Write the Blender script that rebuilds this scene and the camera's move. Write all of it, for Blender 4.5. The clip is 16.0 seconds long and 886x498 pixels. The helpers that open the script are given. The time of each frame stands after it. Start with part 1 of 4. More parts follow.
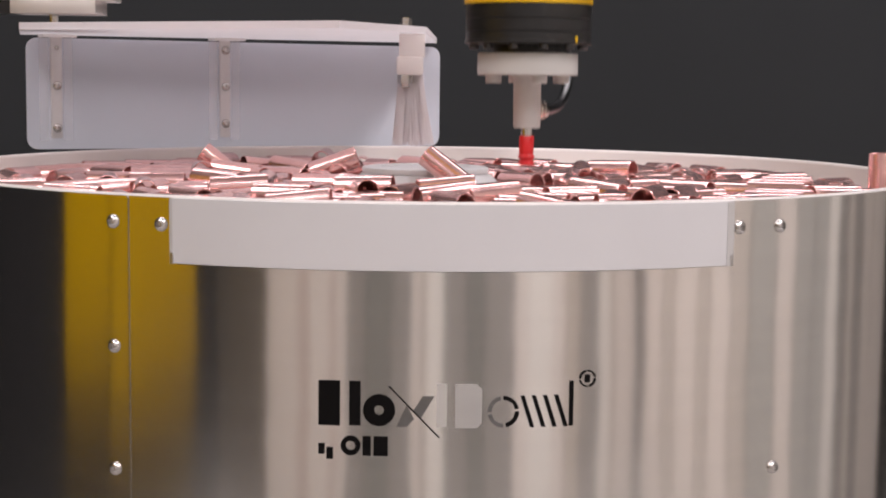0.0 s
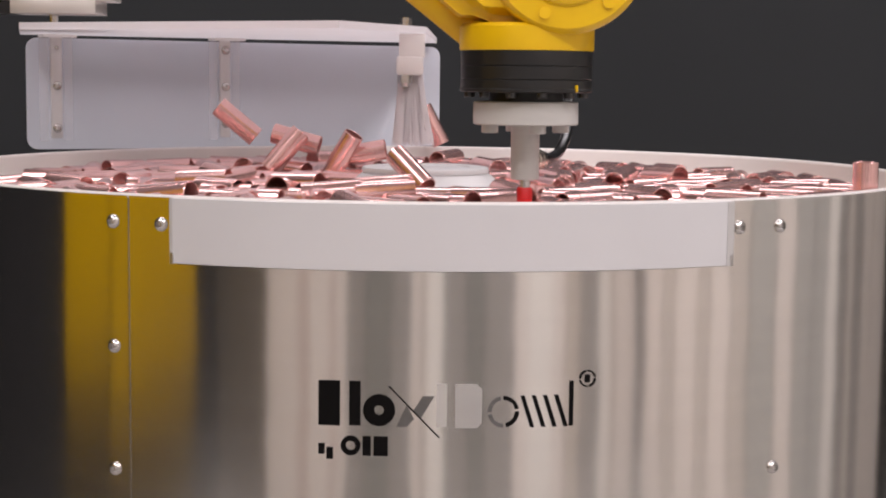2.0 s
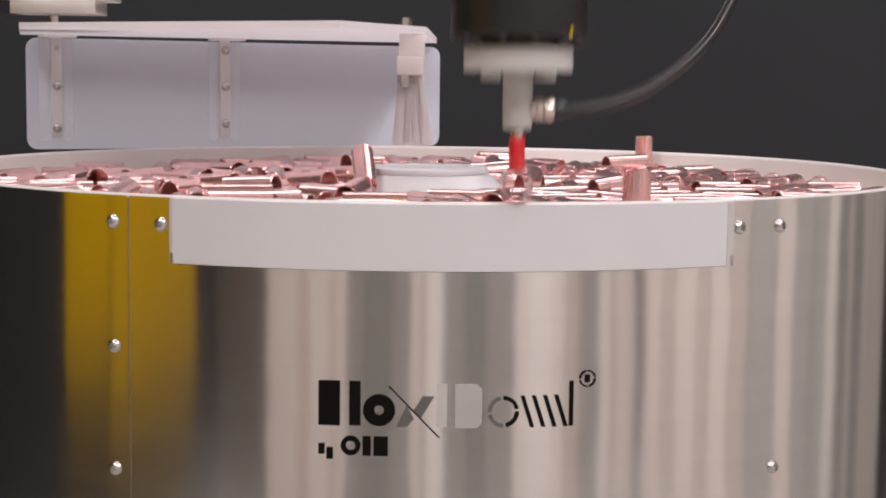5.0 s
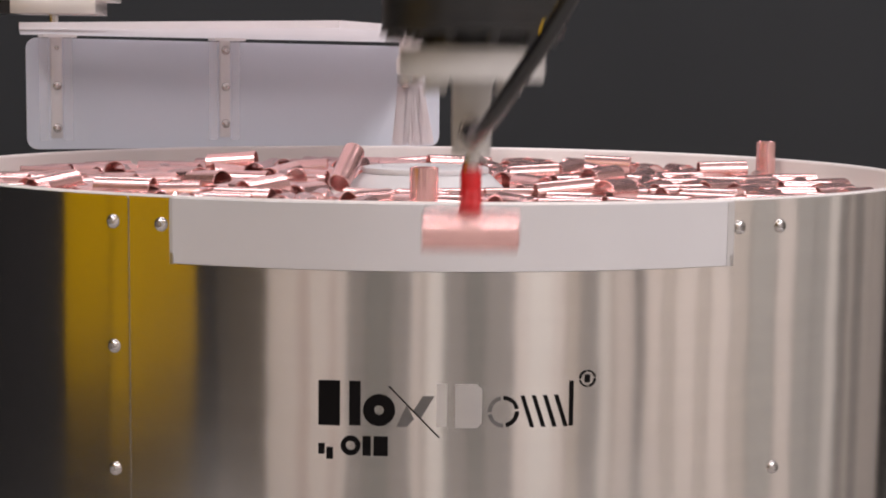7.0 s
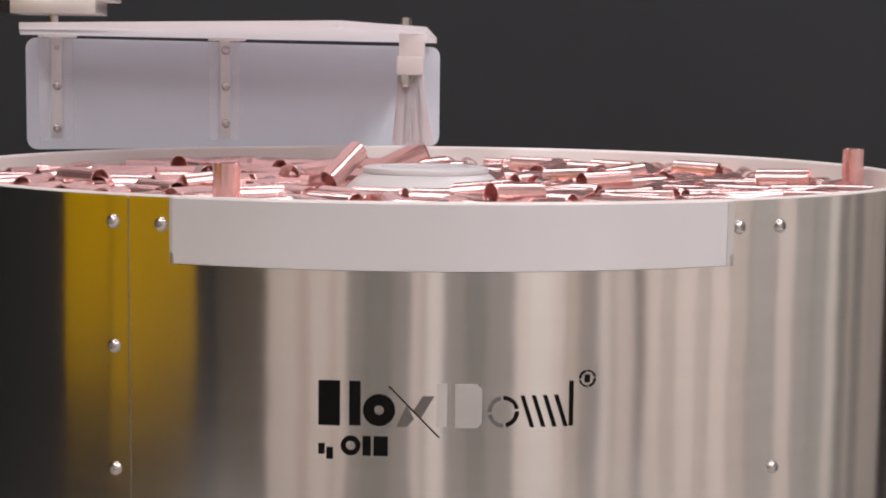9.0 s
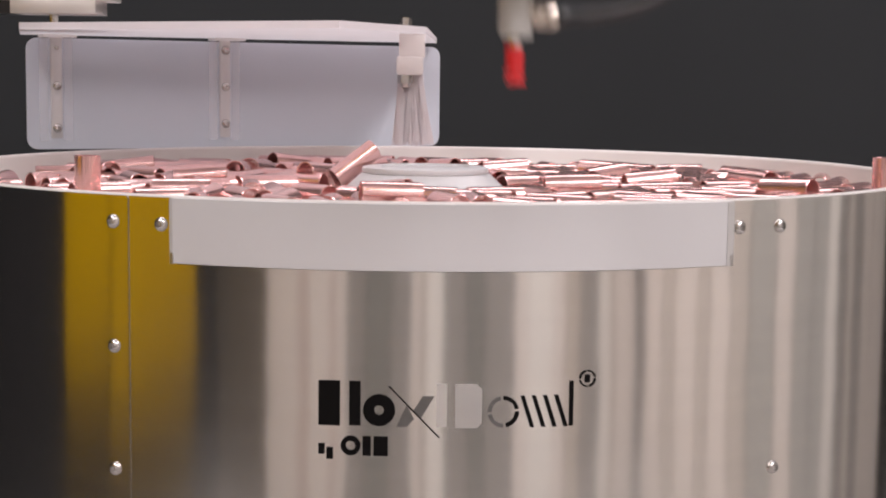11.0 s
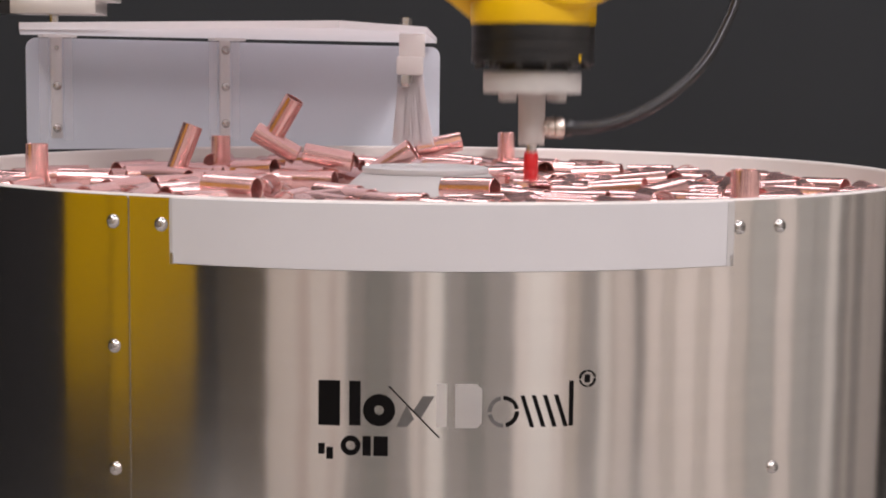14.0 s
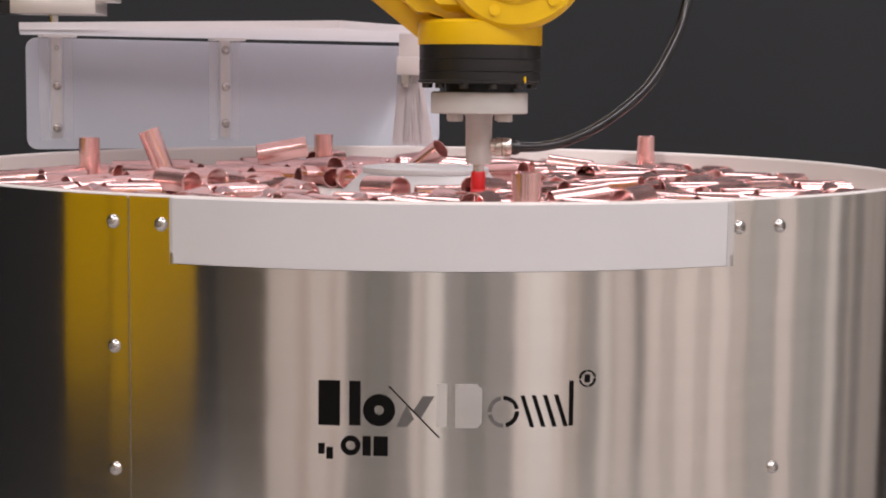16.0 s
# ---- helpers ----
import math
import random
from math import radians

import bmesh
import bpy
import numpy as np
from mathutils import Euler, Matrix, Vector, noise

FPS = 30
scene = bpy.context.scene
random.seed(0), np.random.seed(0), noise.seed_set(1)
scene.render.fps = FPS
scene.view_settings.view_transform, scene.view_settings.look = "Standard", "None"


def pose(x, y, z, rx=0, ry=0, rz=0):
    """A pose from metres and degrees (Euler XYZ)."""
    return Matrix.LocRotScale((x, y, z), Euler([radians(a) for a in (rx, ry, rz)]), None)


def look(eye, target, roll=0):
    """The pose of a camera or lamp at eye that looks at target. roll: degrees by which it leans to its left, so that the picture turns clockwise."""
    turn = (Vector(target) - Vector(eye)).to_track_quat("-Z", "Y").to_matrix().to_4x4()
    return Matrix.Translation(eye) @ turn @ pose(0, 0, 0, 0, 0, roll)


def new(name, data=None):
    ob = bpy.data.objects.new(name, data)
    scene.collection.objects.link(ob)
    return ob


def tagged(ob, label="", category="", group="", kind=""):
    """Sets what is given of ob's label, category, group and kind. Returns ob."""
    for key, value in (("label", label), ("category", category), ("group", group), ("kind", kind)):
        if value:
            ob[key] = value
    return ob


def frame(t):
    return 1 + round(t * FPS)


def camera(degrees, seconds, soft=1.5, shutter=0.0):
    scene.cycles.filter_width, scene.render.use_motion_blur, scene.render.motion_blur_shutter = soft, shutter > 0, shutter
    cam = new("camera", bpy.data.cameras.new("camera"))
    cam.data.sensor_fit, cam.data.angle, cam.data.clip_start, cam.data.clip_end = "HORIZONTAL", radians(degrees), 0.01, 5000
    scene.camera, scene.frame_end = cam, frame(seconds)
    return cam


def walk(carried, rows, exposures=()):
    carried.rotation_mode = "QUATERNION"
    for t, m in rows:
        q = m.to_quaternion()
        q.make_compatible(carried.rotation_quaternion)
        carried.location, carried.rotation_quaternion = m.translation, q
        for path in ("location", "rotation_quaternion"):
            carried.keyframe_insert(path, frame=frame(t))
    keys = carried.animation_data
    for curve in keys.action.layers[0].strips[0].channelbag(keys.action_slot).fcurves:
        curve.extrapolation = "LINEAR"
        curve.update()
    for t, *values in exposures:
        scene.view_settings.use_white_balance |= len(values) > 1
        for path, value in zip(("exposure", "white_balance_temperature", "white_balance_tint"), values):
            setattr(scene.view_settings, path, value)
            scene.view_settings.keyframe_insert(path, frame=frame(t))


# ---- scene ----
cam = camera(30.57, 16.0, soft=1.9, shutter=0.35)
EYE = Vector((0.0, -1.1063, 0.0611))
AIM = EYE + Vector((0.0113, 0.9944, -0.1053))
walk(cam, [(0.0, look(EYE, AIM, 0.626)), (16.0, look(EYE, AIM, 0.626))])

# ---- world and light ----
world = bpy.data.worlds.new("hall")
scene.world = world
world.use_nodes = True
world.node_tree.nodes["Background"].inputs[0].default_value = (0.9, 0.92, 1.0, 1)
world.node_tree.nodes["Background"].inputs[1].default_value = 0.03
scene.view_settings.exposure = 0.0


def area(name, eye, target, sx, sy, watts, colour):
    d = bpy.data.lights.new(name, "AREA")
    d.shape, d.size, d.size_y, d.energy, d.color = "RECTANGLE", sx, sy, watts, colour
    ob = new(name, d)
    ob.matrix_world = look(eye, target)
    return ob


# unseen lamps under the hall's ceiling, added to fill the walls and copper
LAMP = (1.0, 0.925, 0.962)
area("ceiling_fill_light", (-1.2, -1.5, 2.0), (-1.2, -1.5, 0), 0.45, 2.0, 38, LAMP)
area("ceiling_fill_light", (1.30, -1.3, 2.0), (1.30, -1.3, 0), 0.50, 2.4, 49, LAMP)
area("ceiling_fill_light", (0.8, -2.2, 2.0), (0.8, -2.2, 0), 1.8, 0.36, 34, LAMP)
# rear lamp, added to light the frosted pane from behind and lift the backdrop
area("ceiling_fill_light", (0.15, 1.15, 2.0), (0.15, 1.15, 0), 3.4, 0.30, 37, LAMP)


# ---- materials ----
def mat(name, colour, rough=0.5, metal=0.0, grain=0.06, scale=60.0, bump=0.0, fine=900.0, rvar=0.08, stretch=(1, 1, 1), island=0.0, per_object=0.0, brushed=False):
    m = bpy.data.materials.new(name)
    m.use_nodes = True
    nt = m.node_tree
    b = nt.nodes["Principled BSDF"]
    b.inputs["Metallic"].default_value = metal
    tc = nt.nodes.new("ShaderNodeTexCoord")
    mp = nt.nodes.new("ShaderNodeMapping")
    mp.inputs["Scale"].default_value = stretch
    nt.links.new(tc.outputs["Object"], mp.inputs[0])
    n1, n2 = nt.nodes.new("ShaderNodeTexNoise"), nt.nodes.new("ShaderNodeTexNoise")
    n1.inputs["Scale"].default_value, n2.inputs["Scale"].default_value = scale, fine
    n1.inputs["Detail"].default_value, n2.inputs["Detail"].default_value = 4, 2
    for n in (n1, n2):
        nt.links.new(mp.outputs[0], n.inputs["Vector"])
    mix = nt.nodes.new("ShaderNodeMix")
    mix.data_type = "RGBA"
    mix.inputs[6].default_value = (*[max(0, c * (1 - grain * 2)) for c in colour], 1)
    mix.inputs[7].default_value = (*[min(1, c * (1 + grain)) for c in colour], 1)
    nt.links.new(n1.outputs[0], mix.inputs[0])
    out = mix.outputs[2]
    if per_object:
        oi = nt.nodes.new("ShaderNodeObjectInfo")
        hsv = nt.nodes.new("ShaderNodeHueSaturation")
        mr = nt.nodes.new("ShaderNodeMapRange")
        mr.inputs[3].default_value, mr.inputs[4].default_value = 1 - per_object, 1 + per_object
        nt.links.new(oi.outputs["Random"], mr.inputs[0])
        nt.links.new(mr.outputs[0], hsv.inputs["Value"])
        nt.links.new(out, hsv.inputs["Color"])
        out = hsv.outputs[0]
    nt.links.new(out, b.inputs["Base Color"])
    mr = nt.nodes.new("ShaderNodeMapRange")
    mr.inputs[3].default_value, mr.inputs[4].default_value = max(0.02, rough - rvar), rough + rvar
    nt.links.new(n1.outputs[0], mr.inputs[0])
    nt.links.new(mr.outputs[0], b.inputs["Roughness"])
    if brushed:
        tg = nt.nodes.new("ShaderNodeTangent")
        tg.direction_type, tg.axis = "RADIAL", "Z"
        nt.links.new(tg.outputs[0], b.inputs["Tangent"])
        # slight waviness of the rolled sheet
        wave, dent = nt.nodes.new("ShaderNodeTexNoise"), nt.nodes.new("ShaderNodeBump")
        wave.inputs["Scale"].default_value, wave.inputs["Detail"].default_value = 16, 1
        dent.inputs["Strength"].default_value, dent.inputs["Distance"].default_value = 0.2, 0.0016
        nt.links.new(tc.outputs["Object"], wave.inputs["Vector"])
        nt.links.new(wave.outputs[0], dent.inputs["Height"])
        nt.links.new(dent.outputs[0], b.inputs["Normal"])
        b.inputs["Anisotropic"].default_value, b.inputs["Anisotropic Rotation"].default_value = 0.88, 0.25
    if bump:
        bp = nt.nodes.new("ShaderNodeBump")
        bp.inputs["Strength"].default_value, bp.inputs["Distance"].default_value = bump, 0.0004
        nt.links.new(n2.outputs[0], bp.inputs["Height"])
        nt.links.new(bp.outputs[0], b.inputs["Normal"])
    return m


COPPER = mat("copper", (0.88, 0.545, 0.520), 0.24, 0.86, 0.08, 90, 0.05, 500, 0.06, per_object=0.08)
STEEL = mat("brushed_steel", (0.79, 0.77, 0.745), 0.145, 1.0, 0.03, 14, 0.0, 500, 0.015, stretch=(0.4, 0.4, 12), brushed=True)
STEEL_EDGE = mat("cut_steel_edge", (0.55, 0.55, 0.55), 0.3, 1.0, 0.1, 200)
SCREW = mat("screw_steel", (0.66, 0.64, 0.62), 0.24, 1.0, 0.05, 300)
WHITE = mat("white_acetal", (0.585, 0.58, 0.588), 0.38, 0.0, 0.025, 25, 0.05, 700)
RIM = mat("white_rim_plastic", (0.74, 0.705, 0.68), 0.38, 0.0, 0.03, 25, 0.05, 700)
DISC = mat("white_disc_plastic", (0.78, 0.74, 0.71), 0.42, 0.0, 0.04, 30, 0.05, 700)
NYLON = mat("printed_nylon", (0.51, 0.495, 0.47), 0.48, 0.0, 0.04, 60, 0.15, 900, stretch=(1, 1, 6))
BLACK = mat("black_anodised", (0.012, 0.012, 0.012), 0.38, 0.0, 0.2, 120, 0.1, 900)
SILVER_RING = mat("dark_ring", (0.06, 0.06, 0.06), 0.3, 0.6, 0.1, 100)
YELLOW = mat("robot_yellow", (0.82, 0.51, 0.004), 0.36, 0.0, 0.03, 50, 0.06, 500)
RED = mat("red_silicone", (0.55, 0.012, 0.015), 0.4, 0.0, 0.08, 200, 0.1, 900)
HOSE = mat("black_hose", (0.012, 0.012, 0.013), 0.22, 0.0, 0.1, 200)
BRASS = mat("nickel_fitting", (0.64, 0.57, 0.50), 0.26, 1.0, 0.06, 200)
ALU = mat("mill_aluminium", (0.74, 0.70, 0.66), 0.35, 0.7, 0.05, 60, 0.06, 600, stretch=(0.2, 3, 3))
COVER_END = mat("grey_cover_end", (0.52, 0.51, 0.50), 0.45, 0.2, 0.05, 100)
INK = mat("cut_out_dark", (0.004, 0.0035, 0.0035), 0.8, 0.0, 0.1, 200)
MARKGREY = mat("shaded_cut_out", (0.16, 0.155, 0.15), 0.5, 0.6, 0.1, 200)
ETCH = mat("etched_steel", (0.76, 0.745, 0.725), 0.29, 1.0, 0.03, 14, 0.0, 500, 0.015, stretch=(0.4, 0.4, 12), brushed=True)
DARKSIDE = mat("black_side_wall", (0.014, 0.014, 0.015), 0.9, 0.0, 0.12, 1.6, 0.0, 40)
DARKWALL = mat("charcoal_backdrop", (0.0375, 0.0400, 0.0425), 0.8, 0.0, 0.12, 1.6, 0.0, 40)
# panels out of view, toned to the stripes mirrored in the steel
CREAM = mat("cream_reflection_panel", (0.80, 0.74, 0.69), 0.7, 0.0, 0.05, 3)
PINKISH = mat("rose_beige_reflection_panel", (0.66, 0.55, 0.50), 0.7, 0.0, 0.05, 3)
GREYP = mat("grey_panel_and_bench", (0.33, 0.31, 0.29), 0.7, 0.0, 0.05, 3)
GREENP = mat("grey_green_reflection_panel", (0.24, 0.235, 0.215), 0.7, 0.0, 0.05, 3)
PALE = mat("white_reflection_panel", (0.86, 0.83, 0.78), 0.7, 0.0, 0.04, 3)
TANL = mat("pale_tan_reflection_panel", (0.61, 0.56, 0.51), 0.7, 0.0, 0.05, 3)
GREYL = mat("light_grey_reflection_panel", (0.49, 0.48, 0.45), 0.7, 0.0, 0.05, 3)
BROWN = mat("brown_reflection_panel", (0.13, 0.112, 0.09), 0.6, 0.0, 0.1, 3)
TAN = mat("tan_reflection_panel", (0.55, 0.49, 0.43), 0.7, 0.0, 0.05, 3)
DARKP = mat("dark_reflection_panel", (0.055, 0.052, 0.048), 0.6, 0.0, 0.1, 3)
YELLOWP = mat("yellow_reflection_panel", (0.50, 0.305, 0.0), 0.9, 0.0, 0.08, 2, rvar=0.02)
for one in (DARKP, YELLOWP, DARKWALL, INK):
    one.node_tree.nodes["Principled BSDF"].inputs["Specular IOR Level"].default_value = 0.1
FLOOR = mat("grey_floor", (0.55, 0.54, 0.51), 0.5, 0.0, 0.1, 2, 0.05, 60)
CEIL = mat("pale_ceiling", (0.36, 0.345, 0.36), 0.8, 0.0, 0.06, 2)


def frosted(name, colour, clear, through_light=0.5):
    m = bpy.data.materials.new(name)
    m.use_nodes = True
    nt = m.node_tree
    b = nt.nodes["Principled BSDF"]
    b.inputs["Roughness"].default_value = 0.35
    noise_tex = nt.nodes.new("ShaderNodeTexNoise")
    noise_tex.inputs["Scale"].default_value = 9
    tc = nt.nodes.new("ShaderNodeTexCoord")
    nt.links.new(tc.outputs["Object"], noise_tex.inputs["Vector"])
    ramp = nt.nodes.new("ShaderNodeMix")
    ramp.data_type = "RGBA"
    ramp.inputs[6].default_value = (*[c * 0.95 for c in colour], 1)
    ramp.inputs[7].default_value = (*colour, 1)
    nt.links.new(noise_tex.outputs[0], ramp.inputs[0])
    nt.links.new(ramp.outputs[2], b.inputs["Base Color"])
    tl = nt.nodes.new("ShaderNodeBsdfTranslucent")
    nt.links.new(ramp.outputs[2], tl.inputs[0])
    tp = nt.nodes.new("ShaderNodeBsdfTransparent")
    m1, m2 = nt.nodes.new("ShaderNodeMixShader"), nt.nodes.new("ShaderNodeMixShader")
    m1.inputs[0].default_value, m2.inputs[0].default_value = through_light, clear
    nt.links.new(b.outputs[0], m1.inputs[1])
    nt.links.new(tl.outputs[0], m1.inputs[2])
    nt.links.new(m1.outputs[0], m2.inputs[1])
    nt.links.new(tp.outputs[0], m2.inputs[2])
    nt.links.new(m2.outputs[0], nt.nodes["Material Output"].inputs[0])
    return m


PLATE = frosted("milky_white_sheet", (0.92, 0.905, 0.92), 0.12, 0.64)
STRAP = frosted("white_strap_plastic", (0.97, 0.945, 0.93), 0.12, 0.50)
CLEAR_FLANGE = frosted("clear_flange_plastic", (0.93, 0.93, 0.95), 0.82, 0.3)
BRISTLE = frosted("nylon_bristle", (0.97, 0.95, 0.96), 0.35, 0.6)
FROST = frosted("frosted_polycarbonate", (0.895, 0.915, 0.97), 0.08, 0.66)


# ---- building helpers ----
def mesh_of(name, bm, material, smooth=True, sharp=40):
    me = bpy.data.meshes.new(name)
    bmesh.ops.recalc_face_normals(bm, faces=bm.faces)
    for f in bm.faces:
        f.smooth = smooth
    if smooth:
        for e in bm.edges:
            if len(e.link_faces) == 2 and e.calc_face_angle(0) > radians(sharp):
                e.smooth = False
    bm.to_mesh(me)
    bm.free()
    me.materials.append(material)
    return me


def part(name, bm, material, parent=None, label="", smooth=True, m=None):
    ob = new(name, mesh_of(name, bm, material, smooth))
    if parent is not None:
        ob.parent = parent
    if m is not None:
        ob.matrix_basis = m
    if label:
        tagged(ob, label)
    return ob


def thing(name, label, category, group="", kind="", at=None):
    ob = new(name)
    ob.empty_display_size = 0.02
    if at is not None:
        ob.matrix_basis = at
    return tagged(ob, label, category, group, kind)


def box(bm, x0, y0, z0, x1, y1, z1, bevel=0.0, m=None):
    r = bmesh.ops.create_cube(bm, size=1.0)
    vs = r["verts"]
    bmesh.ops.scale(bm, vec=(x1 - x0, y1 - y0, z1 - z0), verts=vs)
    bmesh.ops.translate(bm, vec=((x0 + x1) / 2, (y0 + y1) / 2, (z0 + z1) / 2), verts=vs)
    if bevel:
        es = list({e for v in vs for e in v.link_edges})
        g = bmesh.ops.bevel(bm, geom=es, offset=bevel, segments=2, affect="EDGES", profile=0.5)
        vs = list({v for f in g["faces"] for v in f.verts} | {v for v in vs if v.is_valid})
    if m is not None:
        bmesh.ops.transform(bm, matrix=m, verts=vs)
    return vs


def lathe(bm, profile, steps=48, m=None, closed=False):
    """Turns (radius, z) pairs about z; ends at radius 0 close to a point."""
    rings = []
    for r, z in profile:
        if r < 1e-6:
            rings.append([bm.verts.new((0, 0, z))])
        else:
            rings.append([bm.verts.new((r * math.cos(2 * math.pi * i / steps), r * math.sin(2 * math.pi * i / steps), z)) for i in range(steps)])
    pairs = list(zip(rings, rings[1:])) + ([(rings[-1], rings[0])] if closed else [])
    for a, b in pairs:
        for i in range(steps):
            j = (i + 1) % steps
            if len(a) == 1 and len(b) == 1:
                continue
            if len(a) == 1:
                bm.faces.new((a[0], b[i], b[j]))
            elif len(b) == 1:
                bm.faces.new((a[i], b[0], a[j]))
            else:
                bm.faces.new((a[i], b[i], b[j], a[j]))
    if m is not None:
        bmesh.ops.transform(bm, matrix=m, verts=[v for ring in rings for v in ring])


def prism(bm, outline, z0, z1, m=None):
    lo = [bm.verts.new((x, y, z0)) for x, y in outline]
    hi = [bm.verts.new((x, y, z1)) for x, y in outline]
    n = len(outline)
    bm.faces.new(lo)
    bm.faces.new(hi)
    for i in range(n):
        bm.faces.new((lo[i], lo[(i + 1) % n], hi[(i + 1) % n], hi[i]))
    if m is not None:
        bmesh.ops.transform(bm, matrix=m, verts=lo + hi)


def pipe(bm, pts, r, steps=12):
    """A round tube along smooth points."""
    fine = []
    for i in range(len(pts) - 1):
        p0, p1, p2, p3 = (Vector(pts[max(0, min(len(pts) - 1, k))]) for k in (i - 1, i, i + 1, i + 2))
        for s in range(8):
            u = s / 8
            fine.append(0.5 * (2 * p1 + (p2 - p0) * u + (2 * p0 - 5 * p1 + 4 * p2 - p3) * u * u + (3 * p1 - p0 - 3 * p2 + p3) * u ** 3))
    fine.append(Vector(pts[-1]))
    rings, up = [], Vector((0.3, 1, 0.2))
    for i, p in enumerate(fine):
        d = (fine[min(i + 1, len(fine) - 1)] - fine[max(i - 1, 0)]).normalized()
        a = d.cross(up).normalized()
        b = d.cross(a)
        rings.append([bm.verts.new(p + r * (math.cos(2 * math.pi * k / steps) * a + math.sin(2 * math.pi * k / steps) * b)) for k in range(steps)])
    for a, b in zip(rings, rings[1:]):
        for k in range(steps):
            bm.faces.new((a[k], a[(k + 1) % steps], b[(k + 1) % steps], b[k]))
    bm.faces.new(rings[0])
    bm.faces.new(rings[-1])


def on_shell(r, deg, z):
    """A point on the round housing; deg runs from the front (-y) towards +x."""
    a = radians(deg)
    return (r * math.sin(a), -r * math.cos(a), z)


class Solid:
    """Faces by their corners; a wall that two pieces share cancels out, so that they become one body."""
    def __init__(self):
        self.faces = {}

    def add(self, *corners):
        corners = [tuple(round(v, 7) for v in p) for p in corners]
        key = frozenset(corners)
        if key in self.faces:
            del self.faces[key]
        else:
            self.faces[key] = corners

    def into(self, bm):
        verts = {}
        for f in self.faces.values():
            vs = []
            for p in f:
                if p not in verts:
                    verts[p] = bm.verts.new(p)
                if verts[p] not in vs:
                    vs.append(verts[p])
            if len(vs) > 2:
                bm.faces.new(vs)


def curved_plate(bm, spans, r, thick, step=1.0):
    """A bent sheet: spans are (deg0, deg1, z0, z1) side by side, welded into one body with square cut edges."""
    body = Solid()
    q = r - thick
    for d0, d1, z0, z1 in spans:
        n = max(2, int((d1 - d0) / step))
        for i in range(n):
            a, b = d0 + (d1 - d0) * i / n, d0 + (d1 - d0) * (i + 1) / n
            p = {(k, s, z): on_shell(rr, d, z) for k, rr in ((0, r), (1, q)) for s, d in ((0, a), (1, b)) for z in (z0, z1)}
            for k in (0, 1):
                body.add(p[k, 0, z0], p[k, 1, z0], p[k, 1, z1], p[k, 0, z1])
            for z in (z0, z1):
                body.add(p[0, 0, z], p[0, 1, z], p[1, 1, z], p[1, 0, z])
            for s in (0, 1):
                body.add(p[0, s, z0], p[1, s, z0], p[1, s, z1], p[0, s, z1])
    body.into(bm)


def wall(name, bm, material, label):
    return tagged(part(name, bm, material, smooth=False), label, name.split("_")[0], kind="structure")


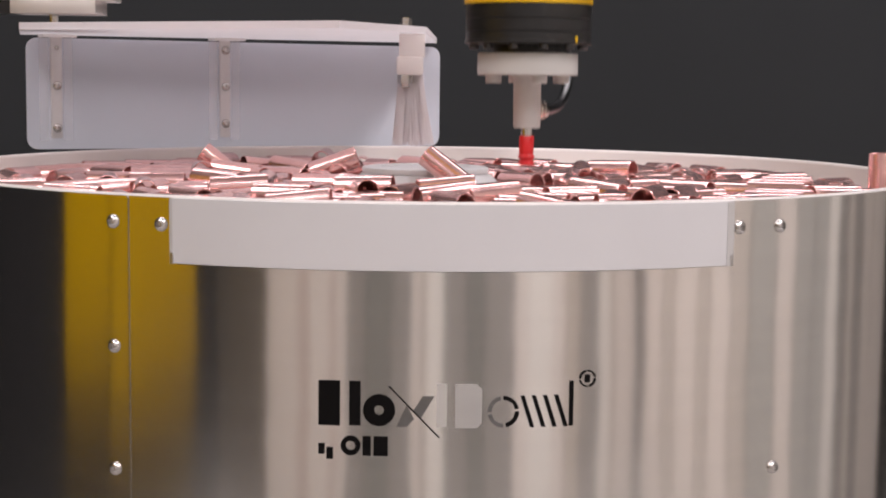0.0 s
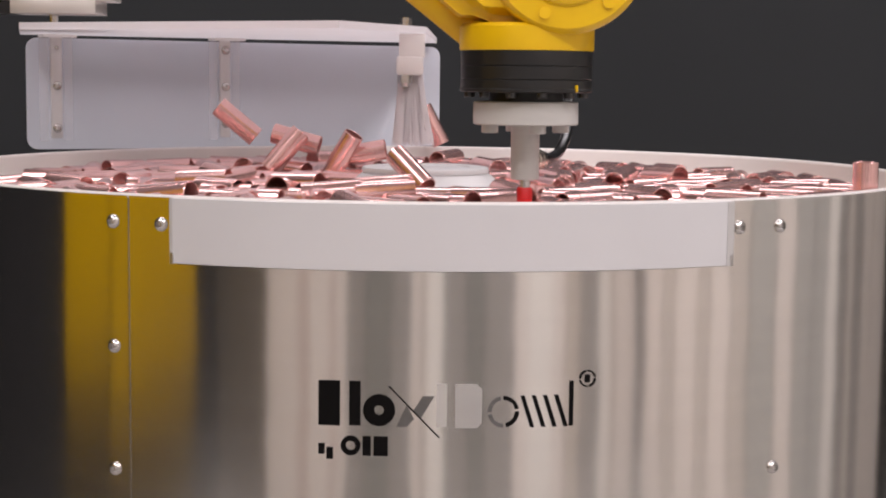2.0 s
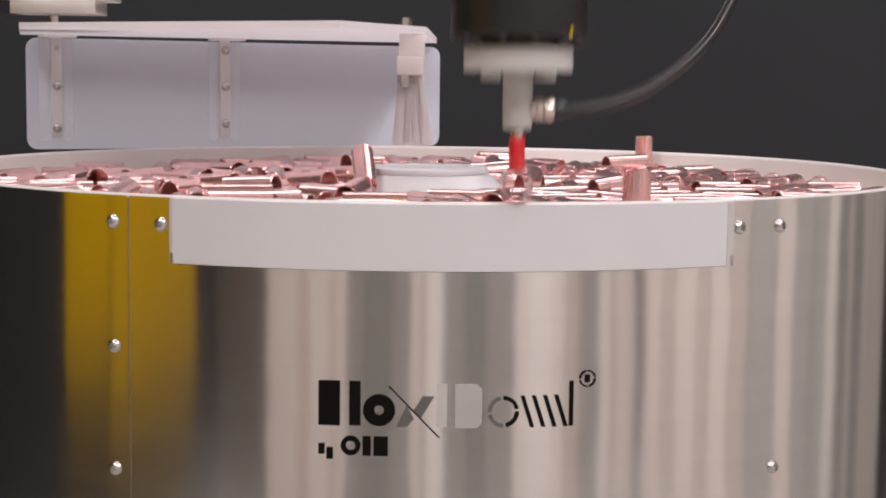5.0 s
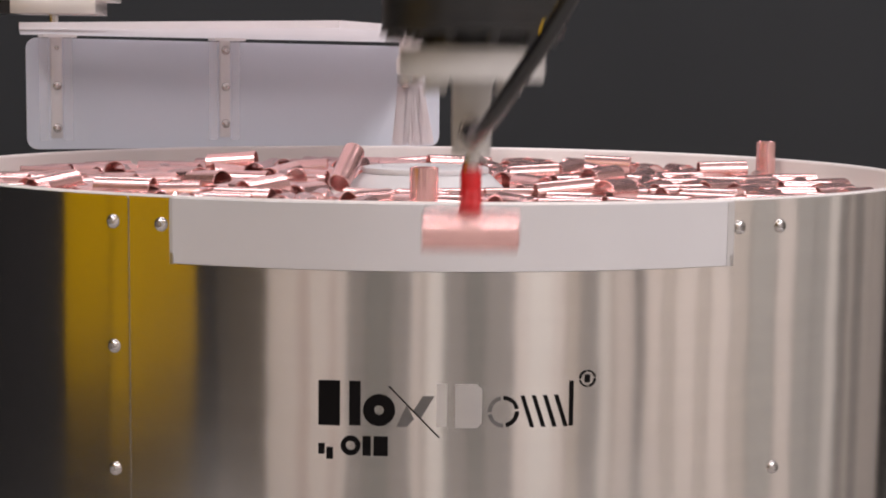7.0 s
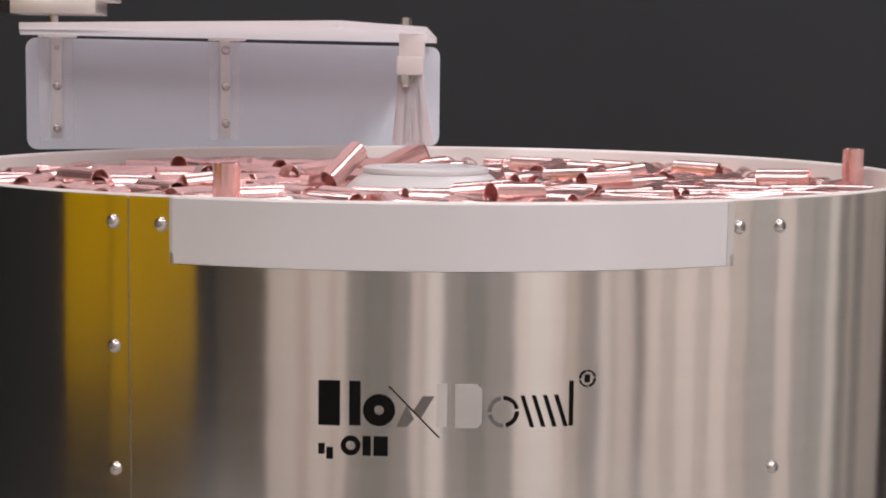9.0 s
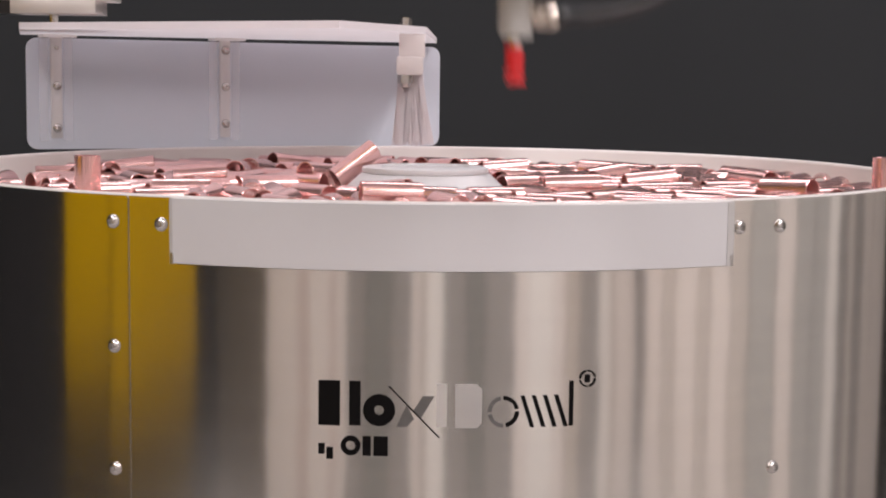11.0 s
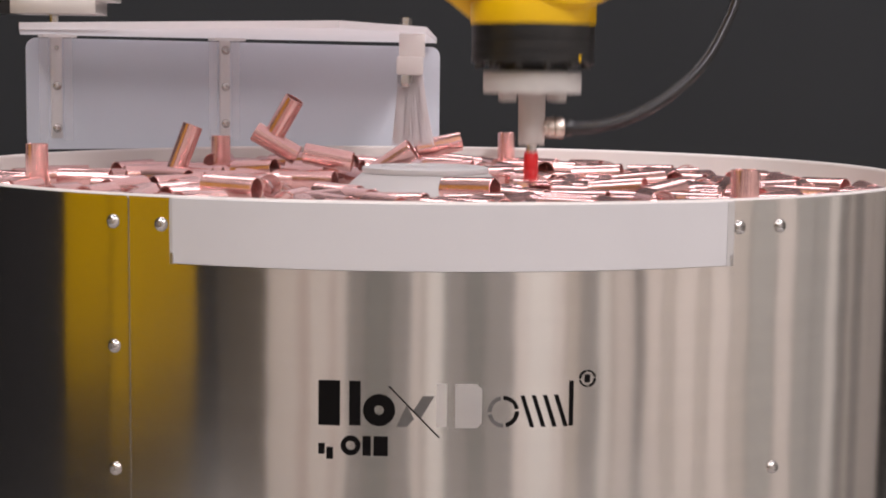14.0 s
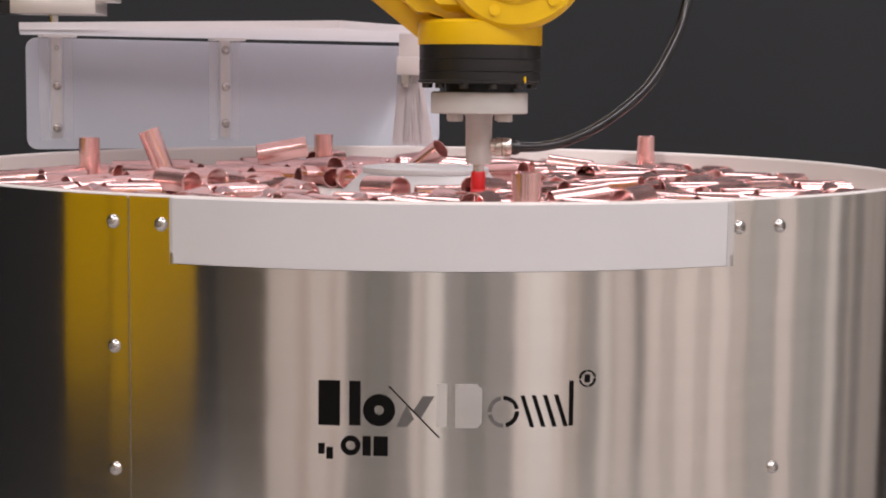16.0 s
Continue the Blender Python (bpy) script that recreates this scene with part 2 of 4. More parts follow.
# ---- the hall round the machine ----
def hall():
    def slab(name, b, material, label):
        bm = bmesh.new()
        box(bm, *b)
        return wall(name, bm, material, label)
    slab("floor", (-2.9, -3.2, -1.2, 3.1, 2.3, -1.1), FLOOR, "grey sealed concrete floor of the hall")
    tagged(slab("ceiling", (-2.9, -3.2, 2.1, 3.1, 2.3, 2.2), CEIL, "plain pale ceiling of the hall"), category="ceiling")
    slab("wall_north", (-2.9, 2.0, -1.1, 3.1, 2.2, 2.1), DARKWALL, "plain charcoal backdrop wall behind the machine")
    w = slab("wall_west", (-2.8, -3.1, -1.1, -2.6, 2.0, 2.1), DARKSIDE, "black side wall with yellow guard panels")
    s = slab("wall_south", (-2.6, -3.1, -1.1, 2.8, -2.9, 2.1), GREYP, "partition wall of upright coloured panels")
    e = slab("wall_east", (2.8, -3.1, -1.1, 3.0, 2.0, 2.1), GREYP, "side partition wall of upright coloured panels")

    # unseen panels, added only to stripe the reflection in the steel sheet
    def panel(parent, b, material):
        bm = bmesh.new()
        box(bm, *b, bevel=0.006)
        part("panel", bm, material, parent, smooth=False)
    # upright panels by their bearing from the machine's front, degrees from straight ahead
    south = [(-49, -34.6, BROWN), (-34.4, -27.5, CREAM), (-27.3, -25.5, PINKISH), (-25.3, -20.6, CREAM), (-20.5, -19.4, PINKISH), (-19.3, -17, CREAM), (-16.8, -13, GREYP), (-12.8, -7.5, GREENP),
             (-7.3, -3, GREYP), (-2.8, -0.7, CREAM), (-0.6, 0.5, TAN), (0.6, 4.6, PALE), (4.8, 9.5, GREYP), (9.7, 13, GREENP), (13.2, 19.6, GREYP), (19.8, 22.6, CREAM), (22.7, 28.4, PALE), (28.5, 31, CREAM), (31.2, 34.5, TAN),
             (34.7, 38.5, GREYP), (38.7, 41, PALE), (41.1, 42.2, TAN), (42.3, 46.5, CREAM)]
    for a0, a1, mt in south:
        x0, x1 = (max(-2.59, min(2.79, 2.55 * math.tan(radians(a)))) for a in (a0, a1))
        panel(s, (x0, -2.9, -1.09, x1, -2.86, 2.0), mt)
    east = [(47, 51, CREAM), (51.3, 54, TANL), (54.3, 60, CREAM), (60.3, 63, TANL), (63.3, 69, CREAM), (69.3, 74, TANL), (74.3, 82, GREYL),
            (82.3, 88, CREAM), (88.3, 94, GREYL), (94.2, 99, GREYL), (99.1, 102.8, PALE), (103, 106.5, GREYP), (106.7, 109, TANL), (109.2, 113, GREYP), (113.3, 117, TANL), (117.3, 124, TANL), (124.3, 130, DARKP)]
    for a0, a1, mt in east:
        y0, y1 = (-0.3 - 2.6 / math.tan(radians(a)) for a in (a0, a1))
        panel(e, (2.76, max(-2.85, y0), -1.09, 2.8, min(1.98, y1), 2.0), mt)
    # yellow strips over a black base, added for the steel's yellow reflection
    for y0, y1, z0 in ((-2.42, -1.16, -0.62), (-1.14, -0.57, -0.52)):
        panel(w, (-2.6, y0, z0, -2.56, y1, 1.9), YELLOWP)
    panel(w, (-2.6, -2.42, -1.09, -2.57, -0.57, -0.63), DARKSIDE)
    bm = bmesh.new()
    box(bm, -0.42, -0.66, -1.1, 0.42, 0.42, -0.30, 0.01)
    tagged(part("machine_bench", bm, GREYP, smooth=False), "plain grey steel bench that carries the feeder", "bench")


hall()


# ---- the round feeder ----
R = 0.325
WIN0, WIN1, WINZ = -23.0, 28.95, -0.0330


def button_screw(parent, m, r=0.0037):
    bm = bmesh.new()
    lathe(bm, [(0, r * 0.16), (r * 0.38, r * 0.16), (r * 0.46, r * 0.62), (r * 0.72, r * 0.52), (r * 0.93, r * 0.28), (r, 0.0), (r, -0.0006)], 24)
    s = part("screw", bm, SCREW, parent, m=m)
    bm = bmesh.new()
    lathe(bm, [(0, r * 0.17), (r * 0.36, r * 0.17), (r * 0.36, r * 0.19), (0, r * 0.19)], 6)
    part("socket", bm, STEEL_EDGE, s, smooth=False)
    return s


def out_of_shell(deg, z, r=R):
    """A pose on the housing whose z axis points outwards."""
    return Matrix.Translation(on_shell(r, deg, z)) @ Matrix.Rotation(radians(deg), 4, "Z") @ Matrix.Rotation(radians(90), 4, "X")


def skin(s, z, lift):
    return on_shell(R + lift, math.degrees(s / 325.0), z / 1000)


def wrapped(body, outline, lift=0.0007):
    """A thin plate on the housing from (s, z) pairs in millimetres along and up its skin."""
    top, low = [skin(s, z, lift) for s, z in outline], [skin(s, z, -0.0005) for s, z in outline]
    n = len(outline)
    body.add(*top)
    for i in range(n):
        body.add(top[i], top[(i + 1) % n], low[(i + 1) % n], low[i])


def ring_shape(body, cs, cz, r0, r1, n=28, first=0, last=None):
    for i in range(first, n if last is None else last):
        a, b = 2 * math.pi * i / n, 2 * math.pi * ((i + 1) % n) / n
        wrapped(body, [(cs + r * math.cos(t), cz + r * math.sin(t)) for r, t in ((r0, a), (r1, a), (r1, b), (r0, b))])


def feeder():
    f = thing("bowl_feeder", "round brushed stainless steel parts feeder with white plastic rim", "feeder", at=pose(0, 0, -0.30))
    up = pose(0, 0, 0.30)
    bm = bmesh.new()
    curved_plate(bm, [(-27.40, WIN0, -0.30, WINZ), (WIN0, WIN1, -0.30, WINZ), (WIN1, 180, -0.30, WINZ), (-27.40, WIN0, WINZ, 0.0), (WIN1, 180, WINZ, 0.0)], R, 0.002)
    part("front_shell", bm, STEEL, f, "brushed stainless front sheet", m=up)
    bm = bmesh.new()
    curved_plate(bm, [(-180, -27.62, -0.30, 0.0)], R, 0.002)
    part("side_shell", bm, STEEL, f, "brushed stainless side sheet", m=up)
    bm = bmesh.new()
    curved_plate(bm, [(-27.60, -27.42, -0.30, -0.001)], R + 0.0004, 0.0020, 0.05)
    part("seam_strip", bm, SCREW, f, m=up)
    # white ring inside the sheet, with its rounded lip
    bm = bmesh.new()
    lathe(bm, [(0.3225, -0.30), (0.3225, -0.001), (0.3219, 0.0004), (0.3205, 0.0008), (0.3180, 0.0008), (0.3168, 0.0), (0.3163, -0.0015), (0.3160, -0.030), (0.3160, -0.30)], 180, closed=True)
    part("rim_wall", bm, RIM, f, "white plastic bowl wall", m=up)
    bm = bmesh.new()
    curved_plate(bm, [(WIN0 + 0.05, WIN1 - 0.05, WINZ + 0.0003, -0.0002)], R + 0.0006, 0.0042)
    part("outlet_cover", bm, WHITE, f, "curved white plastic outlet cover", m=up)
    # cut edges of the window
    for d, w in ((WIN0 - 0.02, 0.25), (WIN1 - 0.75, 0.75)):
        bm = bmesh.new()
        curved_plate(bm, [(d, d + w, WINZ, -0.0004)], R + 0.0009, 0.0015, 0.1)
        part("cover_edge", bm, COVER_END, f, "grey end strip", m=up)
    for d in (WIN0 + 0.03, WIN1 - 0.34):
        bm = bmesh.new()
        curved_plate(bm, [(d, d + 0.28, WINZ, WINZ + 0.0055)], R + 0.0012, 0.0016, 0.1)
        part("corner_clip", bm, STEEL_EDGE, f, m=up)
    for d, z in ((-29.2, -0.0134), (-29.2, -0.0774), (-29.2, -0.1415), (-23.97, -0.0135), (29.69, -0.0136), (34.69, -0.0139), (34.69, -0.1421)):
        button_screw(f, up @ out_of_shell(d, z))
    # marks on the sheet: plain blocks, rings and slanted bars
    def mark(material, *outlines):
        for o in outlines:
            body, bm = Solid(), bmesh.new()
            wrapped(body, o)
            body.into(bm)
            part("mark", bm, material, f, m=up, smooth=False)

    def ring(material, *args):
        body, bm = Solid(), bmesh.new()
        ring_shape(body, *args)
        body.into(bm)
        part("mark", bm, material, f, m=up, smooth=False)

    def rect(s0, z0, s1, z1):
        return [(s0, z0), (s1, z0), (s1, z1), (s0, z1)]
    # a heavy block, a bar and a disc
    mark(INK, rect(-51.6, -109.6, -41.0, -87.3), rect(-36.3, -109.2, -30.8, -87.2))
    ring(INK, -21.6, -101.4, 2.4, 7.9)
    # slanted bars, a thin one and two shaded ones
    mark(INK, [(-17.2, -89.5), (-16.2, -89.5), (8.2, -114.6), (7.6, -114.9)])
    mark(MARKGREY, [(-13.0, -109.4), (-8.0, -109.4), (-4.5, -105.5), (-8.0, -98.5)], [(-4.6, -101.2), (-0.2, -94.2), (5.4, -94.2), (-1.0, -105.0)])
    # etched pale bar and block
    mark(ETCH, rect(6.6, -109.4, 11.6, -88.0))
    mark(ETCH, [(15.7, -110.0), (26.4, -110.0), (28.8, -107.6), (28.8, -90.6), (26.4, -88.2), (15.7, -88.2)])
    # broken rings, slanted strokes and a bar
    for k in range(4):
        ring(INK if k in (0, 3) else MARKGREY, 39.5, -102.0, 5.9, 7.8, 32, 8 * k + 1, 8 * k + 8)
        ring(INK, 82.2, -86.5, 3.5, 4.3, 32, 8 * k + 1, 8 * k + 8)
    mark(INK, *[[(s - 0.9, -94.2), (s + 1.1, -94.2), (s + 6.2, -110.0), (s + 4.2, -110.0)] for s in (48.9, 54.6, 60.3, 66.0)])
    mark(INK, rect(71.9 + 1.0, -109.8, 74.9, -87.4), rect(80.9, -88.4, 83.3, -84.6))
    # small row below: blocks and a ring
    mark(INK, rect(-51.6, -124.0, -48.6, -118.8), rect(-47.6, -126.4, -44.4, -120.6))
    ring(INK, -35.6, -119.4, 2.4, 4.9)
    mark(INK, rect(-29.6, -124.2, -25.6, -114.6), rect(-24.2, -124.2, -17.2, -114.6))
    return f


feeder()
ZD = -0.0215
SPIN = 12.07


def dish():
    d = thing("feeder_dish", "white plastic rotary dish with a raised round hub", "dish", at=pose(0, 0, ZD - 0.006))
    bm = bmesh.new()
    lathe(bm, [(0, 0.006), (0.312, 0.006), (0.3145, 0.005), (0.3145, 0.0), (0, 0.0)], 120)
    part("disc", bm, DISC, d)
    bm = bmesh.new()
    lathe(bm, [(0.062, 0.006), (0.060, 0.008), (0.045, 0.0225), (0.043, 0.0238), (0.043, 0.0065), (0.062, 0.0058)], 96, closed=True)
    part("hub_cone", bm, WHITE, d)
    bm = bmesh.new()
    lathe(bm, [(0, 0.0272), (0.030, 0.0272), (0.0305, 0.0282), (0.0405, 0.0282), (0.0428, 0.0276), (0.0434, 0.0260), (0.0428, 0.0240), (0, 0.0240)], 96)
    part("hub_cap", bm, WHITE, d, "white flanged hub cap")
    return d


DISH = dish()


# ---- splash guard over the back of the dish ----
def guard():
    g = thing("splash_guard", "frosted plastic splash guard with white top plate", "guard", at=pose(-0.154, 0.2206, -0.0061))
    g.scale = (1.1, 1.1, 1.1)
    dn = pose(0.14, -0.10, 0.0)
    a, b = Vector((-0.2955, 0.10, 0)), Vector((0.0102, 0.24, 0))
    d = (b - a).normalized()
    length = (b - a).length
    frame_m = Matrix.Translation(a) @ Matrix.Rotation(math.atan2(d.y, d.x), 4, "Z")
    # pane with rounded corners, in x along, z up
    rc, out = 0.008, []
    for cx, cz, a0 in ((length - rc, 0.0047 + rc, -90), (length - rc, 0.0858 - rc, 0), (rc, 0.0870 - rc, 90), (rc, 0.0047 + rc, 180)):
        for k in range(7):
            t = radians(a0 + 15 * k)
            out.append((cx + rc * math.cos(t), cz + rc * math.sin(t)))
    bm = bmesh.new()
    prism(bm, out, 0.0, 0.002, frame_m @ Matrix.Rotation(radians(90), 4, "X"))
    part("pane", bm, FROST, g, "frosted translucent pane", m=dn, smooth=False).visible_shadow = False
    # upright straps with screws
    for u, zs in ((0.0215, (0.0800, 0.0518, 0.0205)), (0.1515, (0.0800, 0.0520, 0.0235))):
        bm = bmesh.new()
        box(bm, u - 0.0042, -0.0045, 0.013, u + 0.0042, -0.0021, 0.0894, 0.0006, frame_m)
        strap = part("strap", bm, STRAP, g, "white upright strap", m=dn)
        bm = bmesh.new()
        box(bm, u - 0.0125, -0.0185, 0.0872, u + 0.0125, -0.0005, 0.0893, 0.0004, frame_m)
        part("foot", bm, STRAP, strap)
        for side in (-1, 1):
            bm = bmesh.new()
            box(bm, u + side * 0.0090 - 0.0035, -0.0030, 0.011, u + side * 0.0090 + 0.0035, -0.0022, 0.0870, 0.0003, frame_m)
            part("flange", bm, CLEAR_FLANGE, strap, "clear side flange").visible_shadow = False
        for z in zs:
            size = 0.0017 if u < 0.1 and z > 0.07 else 0.0035
            button_screw(g, dn @ frame_m @ Matrix.Translation((u + 0.0004, -0.0046, z)) @ Matrix.Rotation(radians(90), 4, "X"), size)
    bm = bmesh.new()
    prism(bm, [(-0.2680, -0.0288), (-0.0521, -0.1356), (-0.0001, -0.0316), (0.0085, 0.2686), (-0.304, 0.118)], 0.0895, 0.0940)
    part("top_plate", bm, PLATE, g, "white plastic top plate", m=dn, smooth=False)
    # bracket with brush over the hub
    bm = bmesh.new()
    box(bm, -0.0180, -0.040, 0.0738, -0.0010, -0.022, 0.0893, 0.001)
    box(bm, -0.0196, -0.041, 0.0625, -0.0020, -0.020, 0.0745, 0.0016)
    part("brush_holder", bm, STRAP, g, "cream plastic brush holder", m=dn)
    bm = bmesh.new()
    lathe(bm, [(0, 0.1000), (0.0036, 0.1000), (0.0040, 0.0994), (0.0040, 0.0941), (0, 0.0941)], 6)
    part("bolt", bm, SCREW, g, m=dn @ pose(-0.0139, -0.030, 0), smooth=False)
    bm = bmesh.new()
    lathe(bm, [(0, 0.0626), (0.0050, 0.0626), (0.0050, 0.0570), (0.0036, 0.0568), (0.0034, 0.0545), (0, 0.0545)], 6)
    part("nut", bm, SCREW, g, m=dn @ pose(-0.0140, -0.035, 0), smooth=False)
    rng = random.Random(4)
    bm = bmesh.new()
    for i in range(330):
        u = (i * 0.618) % 1.0
        x0 = -0.0180 + 0.0150 * u + rng.uniform(-0.0004, 0.0004)
        x1 = -0.0215 + 0.0265 * u ** 1.15 + rng.uniform(-0.0012, 0.0012)
        y0, y1 = -0.030 + rng.uniform(-0.002, 0.002), -0.030 + rng.uniform(-0.008, 0.008)
        z1 = 0.0175 + rng.uniform(-0.002, 0.003)
        pts = [(x0, y0, 0.064), (x0 * 0.6 + x1 * 0.4, y0 * 0.6 + y1 * 0.4, 0.042), (x1, y1, z1)]
        vs = []
        for x, y, z in pts:
            vs.append([bm.verts.new((x + 0.00026 * math.cos(k * 2.094), y + 0.00026 * math.sin(k * 2.094), z)) for k in range(3)])
        for p, q in zip(vs, vs[1:]):
            for k in range(3):
                bm.faces.new((p[k], p[(k + 1) % 3], q[(k + 1) % 3], q[k]))
    tagged(part("bristles", bm, BRISTLE, g, "pale nylon brush bristles", m=dn), kind="stuff")
    # carrier arm above the plate
    bm = bmesh.new()
    lathe(bm, [(0, 0.094), (0.0034, 0.094), (0.0034, 0.1005), (0, 0.1005)], 24)
    part("stud", bm, SCREW, g, m=dn @ pose(-0.2515, 0.0, 0))
    bm = bmesh.new()
    box(bm, -0.2760, -0.020, 0.1004, -0.2195, 0.020, 0.1092, 0.0004)
    part("carrier_block", bm, ALU, g, "beige aluminium block", m=dn)
    bm = bmesh.new()
    box(bm, -0.60, -0.012, 0.1004, -0.2762, 0.020, 0.1090, 0.0006)
    part("carrier_arm", bm, BLACK, g, "dark carrier arm", m=dn)
    bm = bmesh.new()
    box(bm, -0.60, -0.016, 0.1093, -0.2105, 0.024, 0.125, 0.0006)
    part("carrier_rail", bm, ALU, g, "aluminium carrier rail", m=dn)
    bm = bmesh.new()
    box(bm, -0.60, -0.03, -0.30, -0.56, 0.03, 0.1003, 0.002)
    part("stand", bm, ALU, g, "aluminium stand post", m=dn)
    bm = bmesh.new()
    box(bm, -0.66, -0.10, -0.9945, -0.50, 0.10, -0.3005, 0.004)
    part("stand_foot", bm, GREYP, g, m=dn)


guard()


# ---- robot wrist with suction tool; its origin is the cup's lip ----
def robot():
    r = thing("robot_wrist", "yellow industrial robot wrist with black end housing and white tool", "robot")
    top = 0.0480
    # tool: flange, stem, cup, fitting and hose
    bm = bmesh.new()
    lathe(bm, [(0, top), (0.0262, top), (0.0268, top + 0.0006), (0.0268, top + 0.0112), (0.0262, top + 0.0118), (0, top + 0.0118)], 64)
    tool = part("tool", bm, NYLON, r, "white plastic tool flange")
    for a in (45, 135, 225, 315):
        bm = bmesh.new()
        lathe(bm, [(0, -0.0042), (0.0038, -0.0042), (0.0043, -0.0036), (0.0043, 0.0003), (0, 0.0003)], 16, pose(0.019 * math.cos(radians(a)), 0.019 * math.sin(radians(a)), top))
        part("bolt", bm, NYLON, tool)
    bm = bmesh.new()
    lathe(bm, [(0, 0.0200), (0.0066, 0.0200), (0.0072, 0.0208), (0.0074, top - 0.002), (0.0086, top + 0.0002), (0, top + 0.0002)], 40)
    part("stem", bm, NYLON, tool, "white plastic stem")
    bm = bmesh.new()
    lathe(bm, [(0, 0.0155), (0.0030, 0.0155), (0.0030, 0.0202), (0, 0.0202)], 24)
    part("collar", bm, SCREW, tool)
    bm = bmesh.new()
    lathe(bm, [(0, 0.001), (0.0030, 0.0), (0.0044, 0.0002), (0.0046, 0.0012), (0.0034, 0.0026), (0.0044, 0.0040), (0.0046, 0.0048), (0.0037, 0.0060), (0.0039, 0.0070), (0.0040, 0.0150), (0.0034, 0.0160), (0, 0.0160)], 32)
    part("suction_cup", bm, RED, tool, "red silicone bellows cup")
    bm = bmesh.new()
    mx = Matrix.Translation((0.0062, 0, 0.0295)) @ Matrix.Rotation(radians(90), 4, "Y")
    lathe(bm, [(0, 0), (0.0049, 0), (0.0049, 0.0026), (0.0053, 0.0030), (0.0053, 0.0062), (0.0049, 0.0066), (0.0053, 0.0070), (0.0053, 0.0108), (0.0047, 0.0118), (0, 0.0118)], 32, mx)
    part("fitting", bm, BRASS, tool, "nickel hose fitting")
    bm = bmesh.new()
    lathe(bm, [(0, 0.0117), (0.0044, 0.0117), (0.0044, 0.0142), (0.0036, 0.0165), (0, 0.0165)], 20, mx)
    part("fitting_nose", bm, HOSE, tool)
    bm = bmesh.new()
    pipe(bm, [(0.0215, 0, 0.0295), (0.034, 0.001, 0.0300), (0.051, 0.004, 0.0338), (0.0722, 0.010, 0.0445), (0.0950, 0.021, 0.0630), (0.1095, 0.032, 0.0845), (0.1195, 0.043, 0.108),
              (0.1245, 0.052, 0.145), (0.115, 0.054, 0.185), (0.092, 0.046, 0.225)], 0.0029)
    part("hose", bm, HOSE, tool, "glossy black air hose")
    # end housing and wrist
    z0 = top + 0.0134
    bm = bmesh.new()
    lathe(bm, [(0, z0 - 0.0017), (0.0190, z0 - 0.0017), (0.0190, z0 + 0.0028), (0.0328, z0 + 0.0030), (0.0339, z0 + 0.0034), (0.0339, z0 + 0.0046), (0.0334, z0 + 0.0050), (0.0334, z0 + 0.0090), (0.0330, z0 + 0.0094), (0.0334, z0 + 0.0098), (0.0334, z0 + 0.0158), (0.0330, z0 + 0.0162),
               (0.0334, z0 + 0.0166), (0.0334, z0 + 0.0238), (0, z0 + 0.0238)], 72)
    hs = part("end_housing", bm, BLACK, r, "black end housing")
    for k in range(12):
        a = radians(30 * k + 12)
        bm = bmesh.new()
        lathe(bm, [(0, 0), (0.0022, 0), (0.0026, 0.0004), (0.0026, 0.004), (0, 0.004)], 12, pose(0.0298 * math.cos(a), 0.0298 * math.sin(a), z0 + 0.0004))
        part("screw", bm, SILVER_RING, hs)
    # yellow reflection on the glossy black housing, built as a thin strip
    bm = bmesh.new()
    box(bm, -0.0005, -0.0345, z0 + 0.0036, 0.0005, -0.0325, z0 + 0.0070, 0.0002, Matrix.Rotation(radians(44), 4, "Z"))
    part("yellow_glint", bm, YELLOW, hs, "yellow index mark")
    z1 = z0 + 0.0239
    bm = bmesh.new()
    lathe(bm, [(0, z1), (0.0338, z1), (0.0342, z1 + 0.001), (0.0342, z1 + 0.0118), (0.0325, z1 + 0.0135), (0, z1 + 0.0135)], 64)
    part("wrist_collar", bm, YELLOW, r, "yellow wrist collar")
    bm = bmesh.new()
    my = Matrix.Translation((0.0170, 0, z1 + 0.0475)) @ Matrix.Rotation(radians(90), 4, "X")
    lathe(bm, [(0, -0.040), (0.034, -0.040), (0.038, -0.036), (0.040, -0.030), (0.040, 0.030), (0.0392, 0.0335), (0.0370, 0.0360), (0.0265, 0.0370), (0.0255, 0.0385), (0.0245, 0.0392), (0, 0.0392)], 64, my)
    part("wrist_drum", bm, YELLOW, r, "yellow rounded wrist drum")
    for k in range(6):
        a = radians(60 * k + 10)
        bm = bmesh.new()
        lathe(bm, [(0, 0), (0.003, 0), (0.003, 0.0016), (0, 0.0016)], 12, my @ pose(0.0315 * math.cos(a), 0.0315 * math.sin(a), 0.0362))
        part("cover_screw", bm, YELLOW, r)
    bm = bmesh.new()
    n = 40
    outline = [(-0.053, -0.020), (-0.0265, -0.041), (0.018, -0.042), (0.030, -0.010), (0.050, 0.06), (0.040, 0.16), (-0.050, 0.16), (-0.070, 0.06)]
    prism(bm, outline, -0.030, 0.030, Matrix.Translation((0.0, 0.0, z1 + 0.0520)) @ Matrix.Rotation(radians(90), 4, "X"))
    bmesh.ops.bevel(bm, geom=list(bm.edges), offset=0.010, segments=3, affect="EDGES")
    part("forearm", bm, YELLOW, r, "yellow cast forearm")
    bm = bmesh.new()
